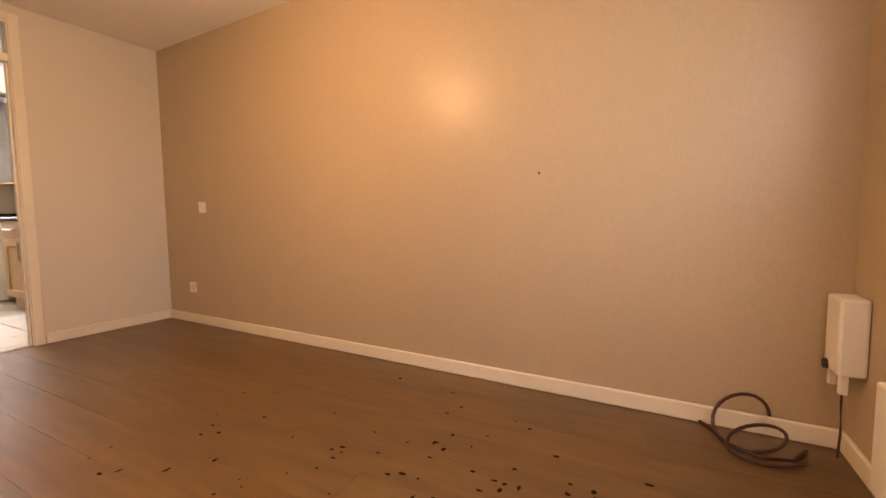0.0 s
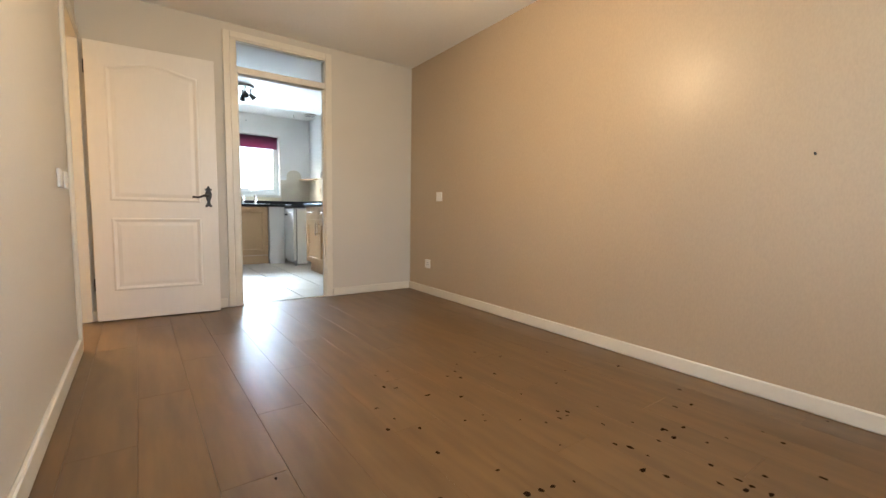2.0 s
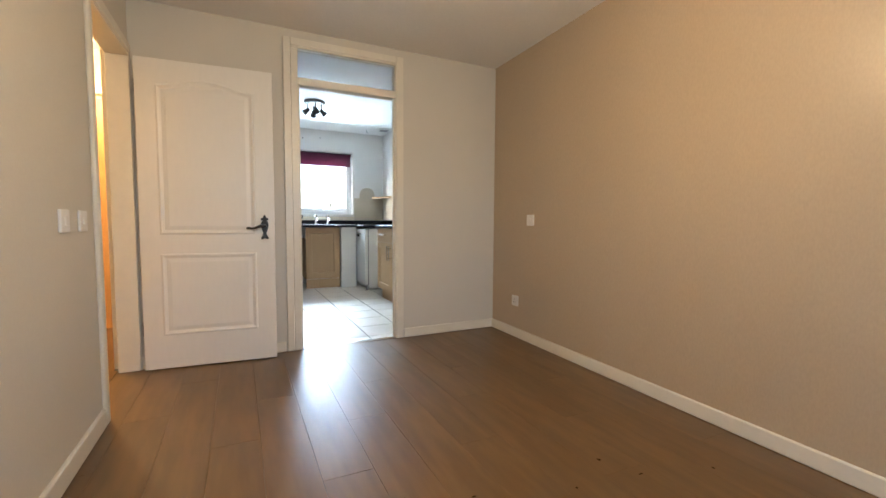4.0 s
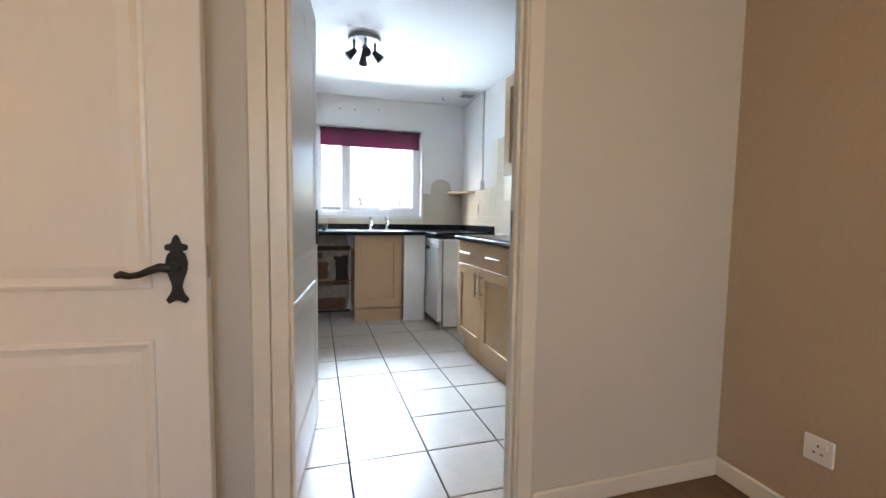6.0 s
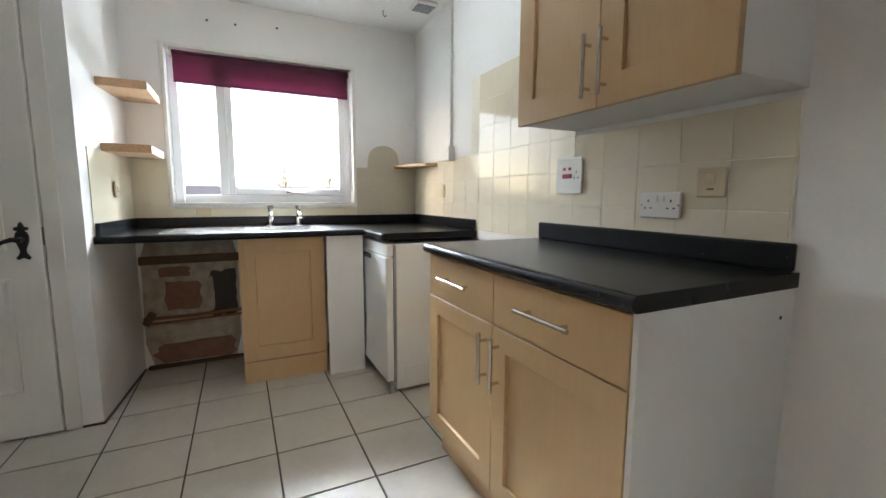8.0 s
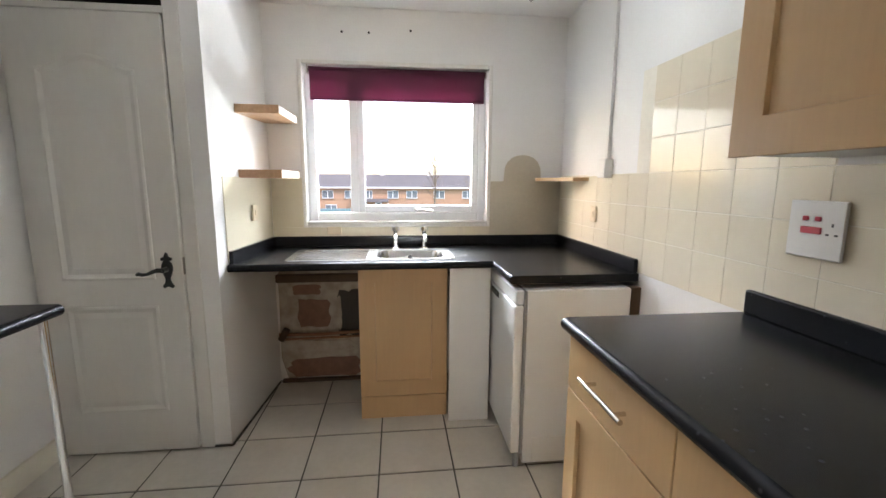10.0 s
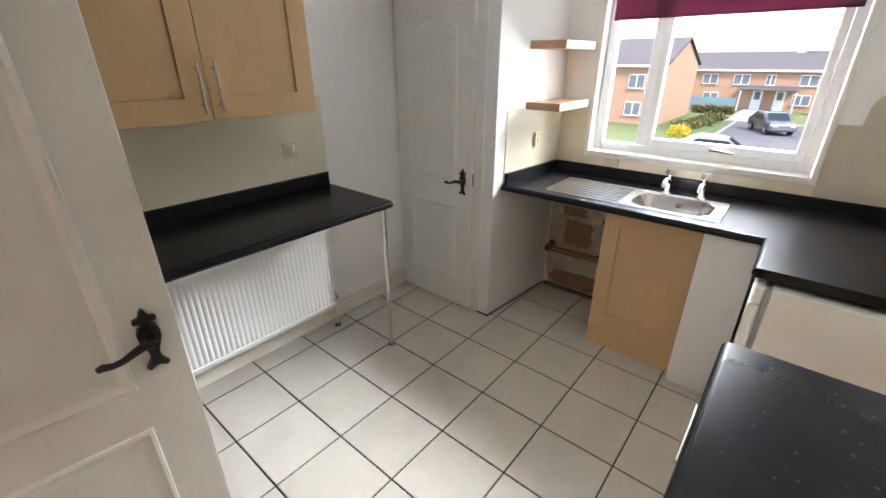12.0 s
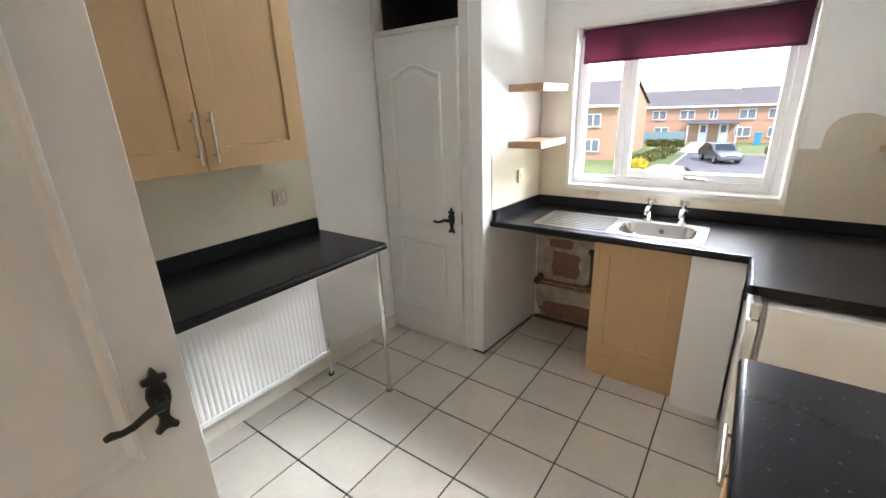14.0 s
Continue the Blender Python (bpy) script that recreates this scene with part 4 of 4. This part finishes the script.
# wall cream areas of the kitchen
bump_pts = [(XW + 0.001, WY1 + 0.024, 0.91), (XW + 0.001, KR, 0.91), (XW + 0.001, KR, 1.315), (XW + 0.001, 2.02, 1.315)]
for i in range(11):
    a = math.pi * i / 10
    bump_pts.append((XW + 0.001, 1.915 + 0.125 * math.cos(a), 1.32 + 0.165 * math.sin(a) ** 0.6))
bump_pts += [(XW + 0.001, 1.78, 1.315), (XW + 0.001, WY1 + 0.024, 1.315)]
solid("trim_window_wall_tan", slab(bmesh.new(), bump_pts, (0.003, 0, 0)), M_TAN, "unpainted tan area beside the window", "wall finish", "structure")
solid("trim_window_wall_low", boxes((XW + 0.001, XW + 0.004, 0.325, WY1 + 0.0235, 0.91, WZ0 - 0.024)), M_CREAMW, "cream painted band below the window", "wall finish", "structure")
solid("trim_window_wall_side", boxes((XW + 0.001, XW + 0.004, 0.325, WY0 - 0.024, WZ0 - 0.0235, 1.33)), M_CREAMW, "cream painted band beside the window", "wall finish", "structure")
solid("trim_recess_cream", slab(bmesh.new(), [(-6.42, 0.2705, 0.91), (-6.42, 0.2735, 0.91), (XW + 0.005, 0.3225, 0.91), (XW + 0.005, 0.3195, 0.91)], (0, 0, 0.42)), M_CREAMW, "cream painted band in the recess", "wall finish", "structure")
solid("trim_left_cream", boxes((-5.72, -4.4, KL + 0.001, KL + 0.005, 0.90, 1.42)), M_CREAMW, "cream painted band over the counter", "wall finish", "structure")

# ---- living room things ----
u = thing("pendant_light", (-1.4, 0.82, HL), "bare warm bulb hanging from a white ceiling rose", "pendant light")
part("rose", cyl(bmesh.new(), (-1.4, 0.82, HL - 0.03), (-1.4, 0.82, HL - 0.001), 0.03, 0.045), M_PLASTIC, u, smooth=True)
part("cord", tube(bmesh.new(), [(-1.4, 0.82, HL - 0.03), (-1.4, 0.82, 2.0)], 0.0035), M_PLASTIC, u)
part("holder", cyl(bmesh.new(), (-1.4, 0.82, 1.94), (-1.4, 0.82, 2.0), 0.02, 0.014), M_PLASTIC, u, smooth=True)

part("bulb", cyl(cyl(bmesh.new(), (-1.4, 0.82, 1.915), (-1.4, 0.82, 1.94), 0.028, 0.016), (-1.4, 0.82, 1.905), (-1.4, 0.82, 1.915), 0.02, 0.028), M_BULB, u, "glowing warm bulb", smooth=True)

u = thing("wall_heater", (0.83, 1.9, 0.25), "small white wall-mounted heater box in the corner", "heater")
part("body", boxes((0.79, XE - 0.001, 1.83, 1.965, 0.32, 0.585), bev=0.01, seg=2), M_ENAMEL, u)
for y in (1.837, 1.94):
    part("bracket", boxes((0.80, 0.825, y, y + 0.02, 0.255, 0.322), bev=0.004), M_ENAMEL, u)
part("control_knob", cyl(bmesh.new(), (0.78, 1.93, 0.335), (0.793, 1.93, 0.335), 0.018), M_BLACKPL, u)
part("cord", tube(bmesh.new(), [(0.825, 1.895, 0.322), (0.827, 1.90, 0.2), (0.83, 1.90, 0.1), (0.82, 1.88, 0.015)], 0.004), M_CABLE, u)
u = thing("low_radiator", (0.82, 0.9, 0.1), "low white convector radiator under the window", "radiator")
part("panel", boxes((0.79, 0.83, 0.25, 1.545, 0.10, 0.41), bev=0.008, seg=2), M_ENAMEL, u)
part("bracket", boxes((0.831, XE - 0.001, 0.4, 0.45, 0.2, 0.35)), M_ENAMEL, u)
for y in (0.32, 1.48):
    part("foot", boxes((0.795, 0.825, y, y + 0.03, 0.0, 0.105)), M_ENAMEL, u)

u = thing("coiled_cable", (0.4, 1.85, 0), "loose brown cable coil leaning on the skirting", "cable")
pts = []
for i in range(49):
    a = math.tau * i / 24
    k = i / 48
    pts.append((0.53 + 0.105 * math.cos(a) + 0.08 * k, 1.90 - 0.14 * k + 0.05 * math.sin(a) + 0.03 * math.cos(a), 0.012 + max(0.0, (0.09 + 0.09 * math.sin(a)) * (1 - 0.93 * k))))
part("coil", tube(bmesh.new(), pts, 0.0065), M_CABLE, u, smooth=True)
part("tail", tube(bmesh.new(), [(0.41, 2.0, 0.008), (0.45, 1.93, 0.01), (0.50, 1.83, 0.010), (0.58, 1.77, 0.012), (0.68, 1.80, 0.010), (0.74, 1.90, 0.01)], 0.006), M_CABLE, u, smooth=True)
part("bare_end", tube(bmesh.new(), [(0.39, 2.01, 0.007), (0.41, 2.0, 0.008)], 0.0045), M_NICKEL, u)
solid("wall_nail", cyl(bmesh.new(), (-0.28, ya(-0.28), 1.075), (-0.28, ya(-0.28) - 0.01, 1.08), 0.0045), M_BLACKPL, "small dark nail in the taupe wall", "nail")

bm = bmesh.new()
rng = random.Random(11)
spots = [(-1.09, 0.49), (-0.78, 1.14), (-0.80, 1.17), (-0.13, 1.24), (-1.44, 0.66), (-0.41, 1.04), (-0.35, 1.07), (-0.18, 1.2), (-1.15, 0.55), (-1.40, 0.70)]
for i in range(95):
    spots.append((rng.gauss(-0.6, 0.55), rng.gauss(1.05, 0.40)))
for x, y in spots:
    if not (-2.4 < x < 0.6 and -0.1 < y < 2.05):
        continue
    r = rng.uniform(0.004, 0.012)
    e = rng.uniform(0.6, 1.5)
    ring = [bm.verts.new((x + r * e * math.cos(a) * rng.uniform(0.6, 1.2), y + r / e * math.sin(a) * rng.uniform(0.6, 1.2), 0.0005)) for a in [math.tau * k / 8 for k in range(8)]]
    top = bm.verts.new((x, y, 0.0025))
    for k in range(8):
        bm.faces.new((ring[k], ring[(k + 1) % 8], top))
solid("floor_debris", bm, M_DEBRIS, "scattered dark dirt crumbs on the laminate", "debris", "stuff")

# living room window behind the walk, unseen and assumed as the daylight's way in
w = thing("window_living", (XE + 0.05, 0.55, 0.95), "assumed white framed living room window, out of view", "window", kind="structure")
for bb in ((-0.148, -0.09, 0.952, 1.998), (1.19, 1.248, 0.952, 1.998), (-0.089, 1.189, 0.952, 1.01), (-0.089, 1.189, 1.94, 1.998), (0.52, 0.58, 1.011, 1.939)):
    part("frame", boxes((XE + 0.03, XE + 0.08, *bb), bev=0.005), M_PVC, w)
for bb in ((-0.089, 0.519, 1.011, 1.939), (0.581, 1.189, 1.011, 1.939)):
    pane = part("pane", boxes((XE + 0.052, XE + 0.058, *bb)), M_GLASS, w)
    pane.visible_shadow = False

# ---- outside ----
G = -3.4
M_GRASS = mat("lawn", (0.11, 0.15, 0.05), 0.9, grain=0.5, scale=3, stain=0.4, stain_scale=0.3, bump=0.3, dark=(0.05, 0.08, 0.02))
M_ROAD = mat("asphalt", (0.10, 0.10, 0.105), 0.85, grain=0.3, scale=20, stain=0.3, stain_scale=0.6)
M_PAVE = mat("pale_paving", (0.30, 0.29, 0.27), 0.85, grain=0.3, scale=8, stain=0.2, stain_scale=0.8)
M_OBRICK = mat("orange_brick", (0.44, 0.26, 0.17), 0.85, grain=0.35, scale=14, stain=0.25, stain_scale=0.7, stretch=(1, 1, 3))
M_ROOF = mat("grey_roof_tile", (0.085, 0.08, 0.085), 0.9, grain=0.35, scale=6, stain=0.3, stain_scale=0.6, stretch=(1, 1, 4))
M_FENCE = mat("blue_green_fence", (0.16, 0.28, 0.33), 0.8, grain=0.3, scale=8, stretch=(1, 4, 1))
M_HEDGE = mat("hedge_leaves", (0.12, 0.12, 0.035), 0.9, grain=0.6, scale=5, dark=(0.05, 0.055, 0.02))
M_YELLOW = mat("forsythia", (0.50, 0.40, 0.03), 0.9, grain=0.4, scale=8)
M_BARK = mat("bare_branches", (0.16, 0.13, 0.10), 0.9, grain=0.4)
M_WOOD = mat("distant_trees", (0.085, 0.08, 0.065), 0.95, grain=0.5, scale=0.8, stain=0.4, stain_scale=0.2)
M_CARPAINT = mat("dark_car_paint", (0.06, 0.065, 0.075), 0.25, coat=0.6, grain=0.05)
M_CARWHITE = mat("silver_car_paint", (0.28, 0.29, 0.30), 0.25, coat=0.5, grain=0.05)
M_CARGLASS = mat("car_glass", (0.02, 0.025, 0.03), 0.1)
M_TYRE = mat("tyre_rubber", (0.02, 0.02, 0.02), 0.8)
M_OGLASS = mat("dark_window_glass", (0.16, 0.18, 0.20), 0.12, grain=0.2, scale=1)
M_BLUE = mat("blue_bin_plastic", (0.03, 0.22, 0.42), 0.5)

solid("ground", boxes((-900, 400, -600, 600, G - 0.5, G)), M_GRASS, "grass estate ground reaching to the horizon", "ground", "structure")
solid("road", boxes((-50, -20, -3.2, 40, G, G + 0.03)), M_ROAD, "grey asphalt parking court", "road", "structure")
solid("pavement", boxes((-62, -50.05, -4.2, -2.4, G, G + 0.12)), M_PAVE, "pale paved path to the terrace", "pavement", "structure")
solid("kerb", boxes((-50.05, -49.85, -2.3, 40, G, G + 0.14), (-50, -20, -3.4, -3.2, G, G + 0.14)), M_PAVE, "concrete kerb round the parking court", "kerb", "structure")


def house_window(parent, x, y, z, w, h, axis="x", side=1):
    if axis == "x":
        wdw = part("window", boxes((x, x + 0.06 * side, y - w / 2, y + w / 2, z, z + h), bev=0.01), M_PVC, parent)
        for k in (-1, 1):
            part("pane", boxes((x + 0.061 * side, x + 0.068 * side, y + k * w / 4 - w / 4 + 0.05, y + k * w / 4 + w / 4 - 0.05, z + 0.07, z + h - 0.07)), M_OGLASS, wdw)
        part("sill", boxes((x, x + 0.12 * side, y - w / 2 - 0.05, y + w / 2 + 0.05, z - 0.07, z - 0.002)), M_PAVE, wdw)


def house(name, x0, x1, y0, y1, eaves, ridge, label):
    """Ridge along y, front towards +x at x1."""
    h = thing(name, ((x0 + x1) / 2, (y0 + y1) / 2, G), label, "house")
    xm = (x0 + x1) / 2
    part("wall", slab(bmesh.new(), [(x0, y0, G), (x1, y0, G), (x1, y0, eaves), (xm, y0, ridge - 0.1), (x0, y0, eaves)], (0, y1 - y0, 0)), M_OBRICK, h)
    o = 0.35
    k = (ridge - eaves) / (x1 - xm)
    r = part("roof", slab(bmesh.new(), [(x1 + o, y0 - 0.2, eaves - k * o), (x1 + o, y0 - 0.2, eaves - k * o + 0.16), (xm, y0 - 0.2, ridge + 0.14), (x0 - o, y0 - 0.2, eaves - k * o + 0.16), (x0 - o, y0 - 0.2, eaves - k * o), (xm, y0 - 0.2, ridge - 0.02)], (0, y1 - y0 + 0.4, 0)), M_ROOF, h)
    part("fascia", boxes((x1 + o, x1 + o + 0.04, y0 - 0.2, y1 + 0.2, eaves - k * o - 0.08, eaves - k * o + 0.12)), M_PVC, h, "white fascia and gutter")
    return h, r, xm


h, r, xm = house("terrace_house", -71, -63, -15.0, 18.0, 0.72, 2.35, "orange brick two-storey terrace with grey tiled roof")
for y in (-8.2, -5.2, -2.6, 0.6, 3.2, 7.0, 11.0):
    house_window(h, -63, y, -0.85, 1.5 if y != -2.6 else 0.8, 1.05)
for y in (-7.8, 0.4, 3.4, 7.5):
    house_window(h, -63, y, -2.75, 1.5, 1.05)
for y in (-3.4, -1.4):
    dd = part("door", boxes((-63, -62.92, y - 0.45, y + 0.45, G, G + 2.05), bev=0.01), M_PVC, h)
    part("pane", boxes((-62.919, -62.91, y - 0.25, y + 0.25, G + 1.1, G + 1.9)), M_OGLASS, dd)
part("porch_roof", slab(bmesh.new(), [(-63, -5.0, -1.05), (-61.6, -5.0, -1.35), (-61.6, -5.0, -1.25), (-63, -5.0, -0.9)], (0, 5.0, 0)), M_ROOF, h)
for y in (-4.9, -0.12):
    part("porch_post", boxes((-61.75, -61.65, y, y + 0.1, G, -1.33)), M_PVC, h)
for y in (-0.9, 6.0):
    ch = part("chimney", boxes((xm - 0.4, xm + 0.4, y - 0.4, y + 0.4, 1.9, 3.0), bev=0.03), M_CREAM, r)
h, r, xm = house("brick_house", -54.5, -43.3, -24.0, -8.1, 1.3, 3.3, "orange brick gable-ended house with grey roof")
for y in (-10.2, -13.5, -17.5):
    house_window(h, -43.3, y, -0.55, 1.3, 1.1)
    house_window(h, -43.3, y, -2.7, 1.3, 1.1)

u = thing("garden_fence", (-59.5, -7, G), "blue-green painted panel fence", "fence")
for i in range(14):
    part("board", boxes((-59.55, -59.5, -9.3 + 0.32 * i, -9.3 + 0.32 * i + 0.3, G, G + 1.35 + 0.03 * (i % 2)), bev=0.01), M_FENCE, u)


def clumps(bm, centre, size, n, leaf, seed):
    """A crown of many small leaf faces inside an uneven ellipsoid."""
    g = random.Random(seed)
    for i in range(n):
        d = Vector((g.gauss(0, 1), g.gauss(0, 1), g.gauss(0, 1))).normalized() * g.random() ** 0.35
        k = 0.8 + 0.35 * noise.noise(d * 2.3 + Vector((seed, 0, 0)))
        p = Vector(centre) + Vector((d.x * size[0], d.y * size[1], abs(d.z) * size[2])) * k
        q = Euler((g.random() * 6, g.random() * 6, g.random() * 6)).to_matrix()
        vs = [bm.verts.new(p + q @ Vector(v) * leaf * g.uniform(0.6, 1.3)) for v in ((-1, -0.5, 0), (1, -0.4, 0.2), (0.8, 0.6, 0), (-0.7, 0.5, 0.2))]
        bm.faces.new(vs)
    return bm


def shrub(name, c, size, material, label, seed, n=420, leaf=0.12):
    u = thing(name, c, label, "shrub")
    part("stem", cyl(bmesh.new(), c, (c[0], c[1], c[2] + size[2] * 0.6), 0.06, 0.03), M_BARK, u)
    part("foliage", clumps(bmesh.new(), c, size, n, leaf, seed), material, u)


shrub("yellow_shrub", (-39.0, -5.4, G), (0.9, 1.1, 0.95), M_YELLOW, "bright yellow flowering shrub by the brick house", 3, leaf=0.1)
for i, (x, y) in enumerate(((-42, -5.9), (-44, -5.6), (-46, -5.3), (-48.5, -5.2), (-51, -5.0))):
    shrub("garden_shrub", (x, y, G), (1.3, 1.0, 0.9), M_HEDGE, "brown-green garden shrub in a loose hedge row", 20 + i, leaf=0.13)
u = thing("clipped_hedge", (-56.5, -6, G), "low clipped green hedge before the fence", "hedge")
bm = bmesh.new()
g = random.Random(8)
for i in range(900):
    p = Vector((-56.5 + g.uniform(-0.35, 0.35), g.uniform(-8.2, -4.4), G + g.uniform(0.0, 0.75)))
    q = Euler((g.random() * 6, g.random() * 6, g.random() * 6)).to_matrix()
    bm.faces.new([bm.verts.new(p + q @ Vector(v) * 0.13) for v in ((-1, -0.5, 0), (1, -0.4, 0.2), (0.8, 0.6, 0), (-0.7, 0.5, 0.2))])
part("foliage", bm, M_HEDGE, u)
u = thing("wheelie_bin", (-60.5, 1.9, G), "bright blue wheeled bin on the lawn", "bin")
part("body", slab(bmesh.new(), [(-60.7, 1.6, G), (-60.2, 1.6, G), (-60.15, 1.55, G + 1.2), (-60.75, 1.55, G + 1.2)], (0, 0.6, 0)), M_BLUE, u)
part("lid", boxes((-60.8, -60.1, 1.52, 2.2, G + 1.2, G + 1.3), bev=0.03), M_BLUE, u)


def car(x, y, rz, paint, label):
    u = thing("parked_car", (x, y, G + 0.03), label, "car", rz=rz, group="parked cars")
    prof = [(-2.1, 0.3), (2.1, 0.3), (2.12, 0.6), (2.0, 0.82), (1.05, 0.95), (0.45, 1.4), (-0.95, 1.45), (-1.75, 1.0), (-2.1, 0.9), (-2.15, 0.6)]
    bm = slab(bmesh.new(), [(a, -0.85, b) for a, b in prof], (0, 1.7, 0))
    bmesh.ops.bevel(bm, geom=bm.edges[:], offset=0.07, segments=2, affect="EDGES")
    body = part("body", bm, paint, u, smooth=True)
    for s in (-1, 1):
        part("side_window", slab(bmesh.new(), [(0.85, s * 0.852, 0.97), (0.40, s * 0.852, 1.33), (-0.9, s * 0.852, 1.37), (-1.45, s * 0.852, 1.0)], (0, s * 0.01, 0)), M_CARGLASS, body)
        for wx in (-1.3, 1.3):
            wh = part("wheel", cyl(bmesh.new(), (wx, s * 0.70, 0.31), (wx, s * 0.89, 0.31), 0.31, n=20), M_TYRE, u, smooth=True)
            part("rim", cyl(bmesh.new(), (wx, s * 0.885, 0.31), (wx, s * 0.90, 0.31), 0.19, n=14), M_STEEL, wh)
        part("headlight", boxes((2.02, 2.10, s * 0.55 - 0.16, s * 0.55 + 0.16, 0.62, 0.76), bev=0.02), M_PVC, body)
    part("windscreen", slab(bmesh.new(), [(1.06, -0.68, 0.985), (0.50, -0.62, 1.40), (0.50, 0.62, 1.40), (1.06, 0.68, 0.985)], (0.02, 0, 0.02)), M_CARGLASS, body)


car(-45.0, -0.5, 25, M_CARPAINT, "dark grey hatchback parked on the court")
car(-30.0, -1.7, 100, M_CARWHITE, "silver car parked by the kerb")
car(-47.0, 4.2, 30, M_CARPAINT, "dark car parked at the far side")


def bare_tree(x, y, height, seed):
    g = random.Random(seed)
    u = thing("bare_tree", (x, y, G), "leafless winter tree with fine bare branches", "tree")
    part("trunk", tube(bmesh.new(), [(x, y, G), (x + 0.05, y, G + height * 0.25), (x - 0.05, y + 0.1, G + height * 0.5), (x, y, G + height * 0.8)], [0.13, 0.10, 0.07, 0.03], 7), M_BARK, u, smooth=True)
    bm = bmesh.new()
    for i in range(46):
        z = G + height * g.uniform(0.28, 0.8)
        a = g.random() * math.tau
        l = height * g.uniform(0.12, 0.34)
        p = Vector((x, y, z))
        d = Vector((math.cos(a), math.sin(a), g.uniform(0.6, 1.5))).normalized()
        q = p + d * l * 0.5 + Vector((0, 0, 0.1))
        e = p + d * l + Vector((g.uniform(-0.2, 0.2), g.uniform(-0.2, 0.2), 0.3))
        tube(bm, [p, q, e], [0.035, 0.02, 0.006], 4)
        for j in range(4):
            s = q.lerp(e, g.random())
            tube(bm, [s, s + Vector((g.uniform(-0.7, 0.7), g.uniform(-0.7, 0.7), g.uniform(0.2, 0.8)))], [0.012, 0.004], 3)
    part("crown", bm, M_BARK, u)


bare_tree(-52.0, 5.4, 9.5, 5)
bare_tree(-58.0, 0.2 + 11, 8.5, 6)

bm = bmesh.new()
g = random.Random(2)
for i in range(260):
    y = -300 + 600 * i / 259
    hgt = 7.0 + 2.2 * noise.noise(Vector((i * 0.13, 0, 0))) + g.uniform(-0.8, 0.8)
    w_ = g.uniform(2.0, 3.2)
    x = -230 + g.uniform(-4, 4)
    vs = [bm.verts.new(v) for v in ((x, y - w_, G), (x, y + w_, G), (x, y + w_ * 0.8, G + hgt * 0.7), (x, y + w_ * 0.2, G + hgt), (x, y - w_ * 0.5, G + hgt * 0.9), (x, y - w_ * 0.9, G + hgt * 0.6))]
    bm.faces.new(vs)
    vs2 = [bm.verts.new(v) for v in ((x - 3, y - w_, G), (x - 3, y + w_, G), (x - 3, y, G + hgt * 0.95))]
    bm.faces.new(vs2)
solid("backdrop_trees", bm, M_WOOD, "distant belt of bare trees on the horizon", "trees", "structure")

# ---- pieces of floors and walls, last ----
def piece(name, me, parent, at):
    ob = new(name, me)
    ob.parent = parent
    ob.location = at
    return ob


PW, PL = 0.192, 1.285
rng = random.Random(21)
cut_mesh = {}
y = YL - 0.12
row = 0
while y < YA - 0.01:
    x = XF - 0.018 - (row * 0.43 % PL)
    while x < XE - 0.02:
        x0, x1 = max(x, XF - 0.018), min(x + PL, XE - 0.001)
        y1 = min(y + PW, YA - 0.001)
        if x1 - x0 > 0.05:
            key = (round(x1 - x0, 3), round(y1 - y, 3))
            if key not in cut_mesh:
                cut_mesh[key] = mesh_of("plank", boxes((0, key[0] - 0.0008, 0, key[1] - 0.0008, -0.011, 0.0), bev=0.0005), M_PLANK)
            piece("plank", cut_mesh[key], floor_l, (x0, y, 0))
        x += PL
    y += PW
    row += 1
hall_planks = boxes((HX0 - 0.04, HX1 + 0.6, -2.2, YL - 0.125, -0.011, 0.0))
part("hall_strip", hall_planks, M_PLANK, floor_l)

TX, TY = 0.327, 0.3415
x = -6.035 - 3 * TX
tile_mesh = {}
while x < XF - 0.03:
    yy = 0.317 - 3 * TY
    while yy < KR:
        x0, x1, y0, y1 = max(x, XW) + 0.0038, min(x + TX, XF - 0.036) - 0.0038, max(yy, KL) + 0.0038, min(yy + TY, KR) - 0.0038
        if x1 - x0 > 0.03 and y1 - y0 > 0.03:
            key = (round(x1 - x0, 3), round(y1 - y0, 3))
            if key not in tile_mesh:
                tile_mesh[key] = mesh_of("tile", boxes((0, key[0], 0, key[1], -0.005, 0.0), bev=0.0015), M_TILE)
            piece("tile", tile_mesh[key], floor_k, (x0, y0, 0))
        yy += TY
    x += TX

# cream wall tiles on the right wall
WT, WR = 0.1565, 0.145
grout = [(XW + 0.003, -4.46, KR - 0.003, KR - 0.0003, 0.905, 1.352), (-6.125, -5.246, KR - 0.003, KR - 0.0003, 1.352, 1.79)]
part("grout", boxes(*grout), M_WGROUT, wall_right)
me = {}
levels = [(0.907, 1.062), (1.064, 1.206), (1.208, 1.350), (1.352, 1.494), (1.496, 1.640), (1.642, 1.788)]
for z0, z1 in levels:
    x = -4.464
    while x > XW + 0.02:
        x0 = max(x - WT, XW + 0.004)
        if z0 < 1.35 or (x0 > -6.13 - 0.02 and x <= -5.24):
            key = (round(x - x0 - 0.0018, 3), round(z1 - z0 - 0.0005, 3))
            if key not in me:
                me[key] = mesh_of("tile", boxes((0, key[0], -0.0048, -0.0025, 0, key[1]), bev=0.0009), M_WTILE)
            piece("tile", me[key], wall_right, (x0, KR, z0))
        x -= WT
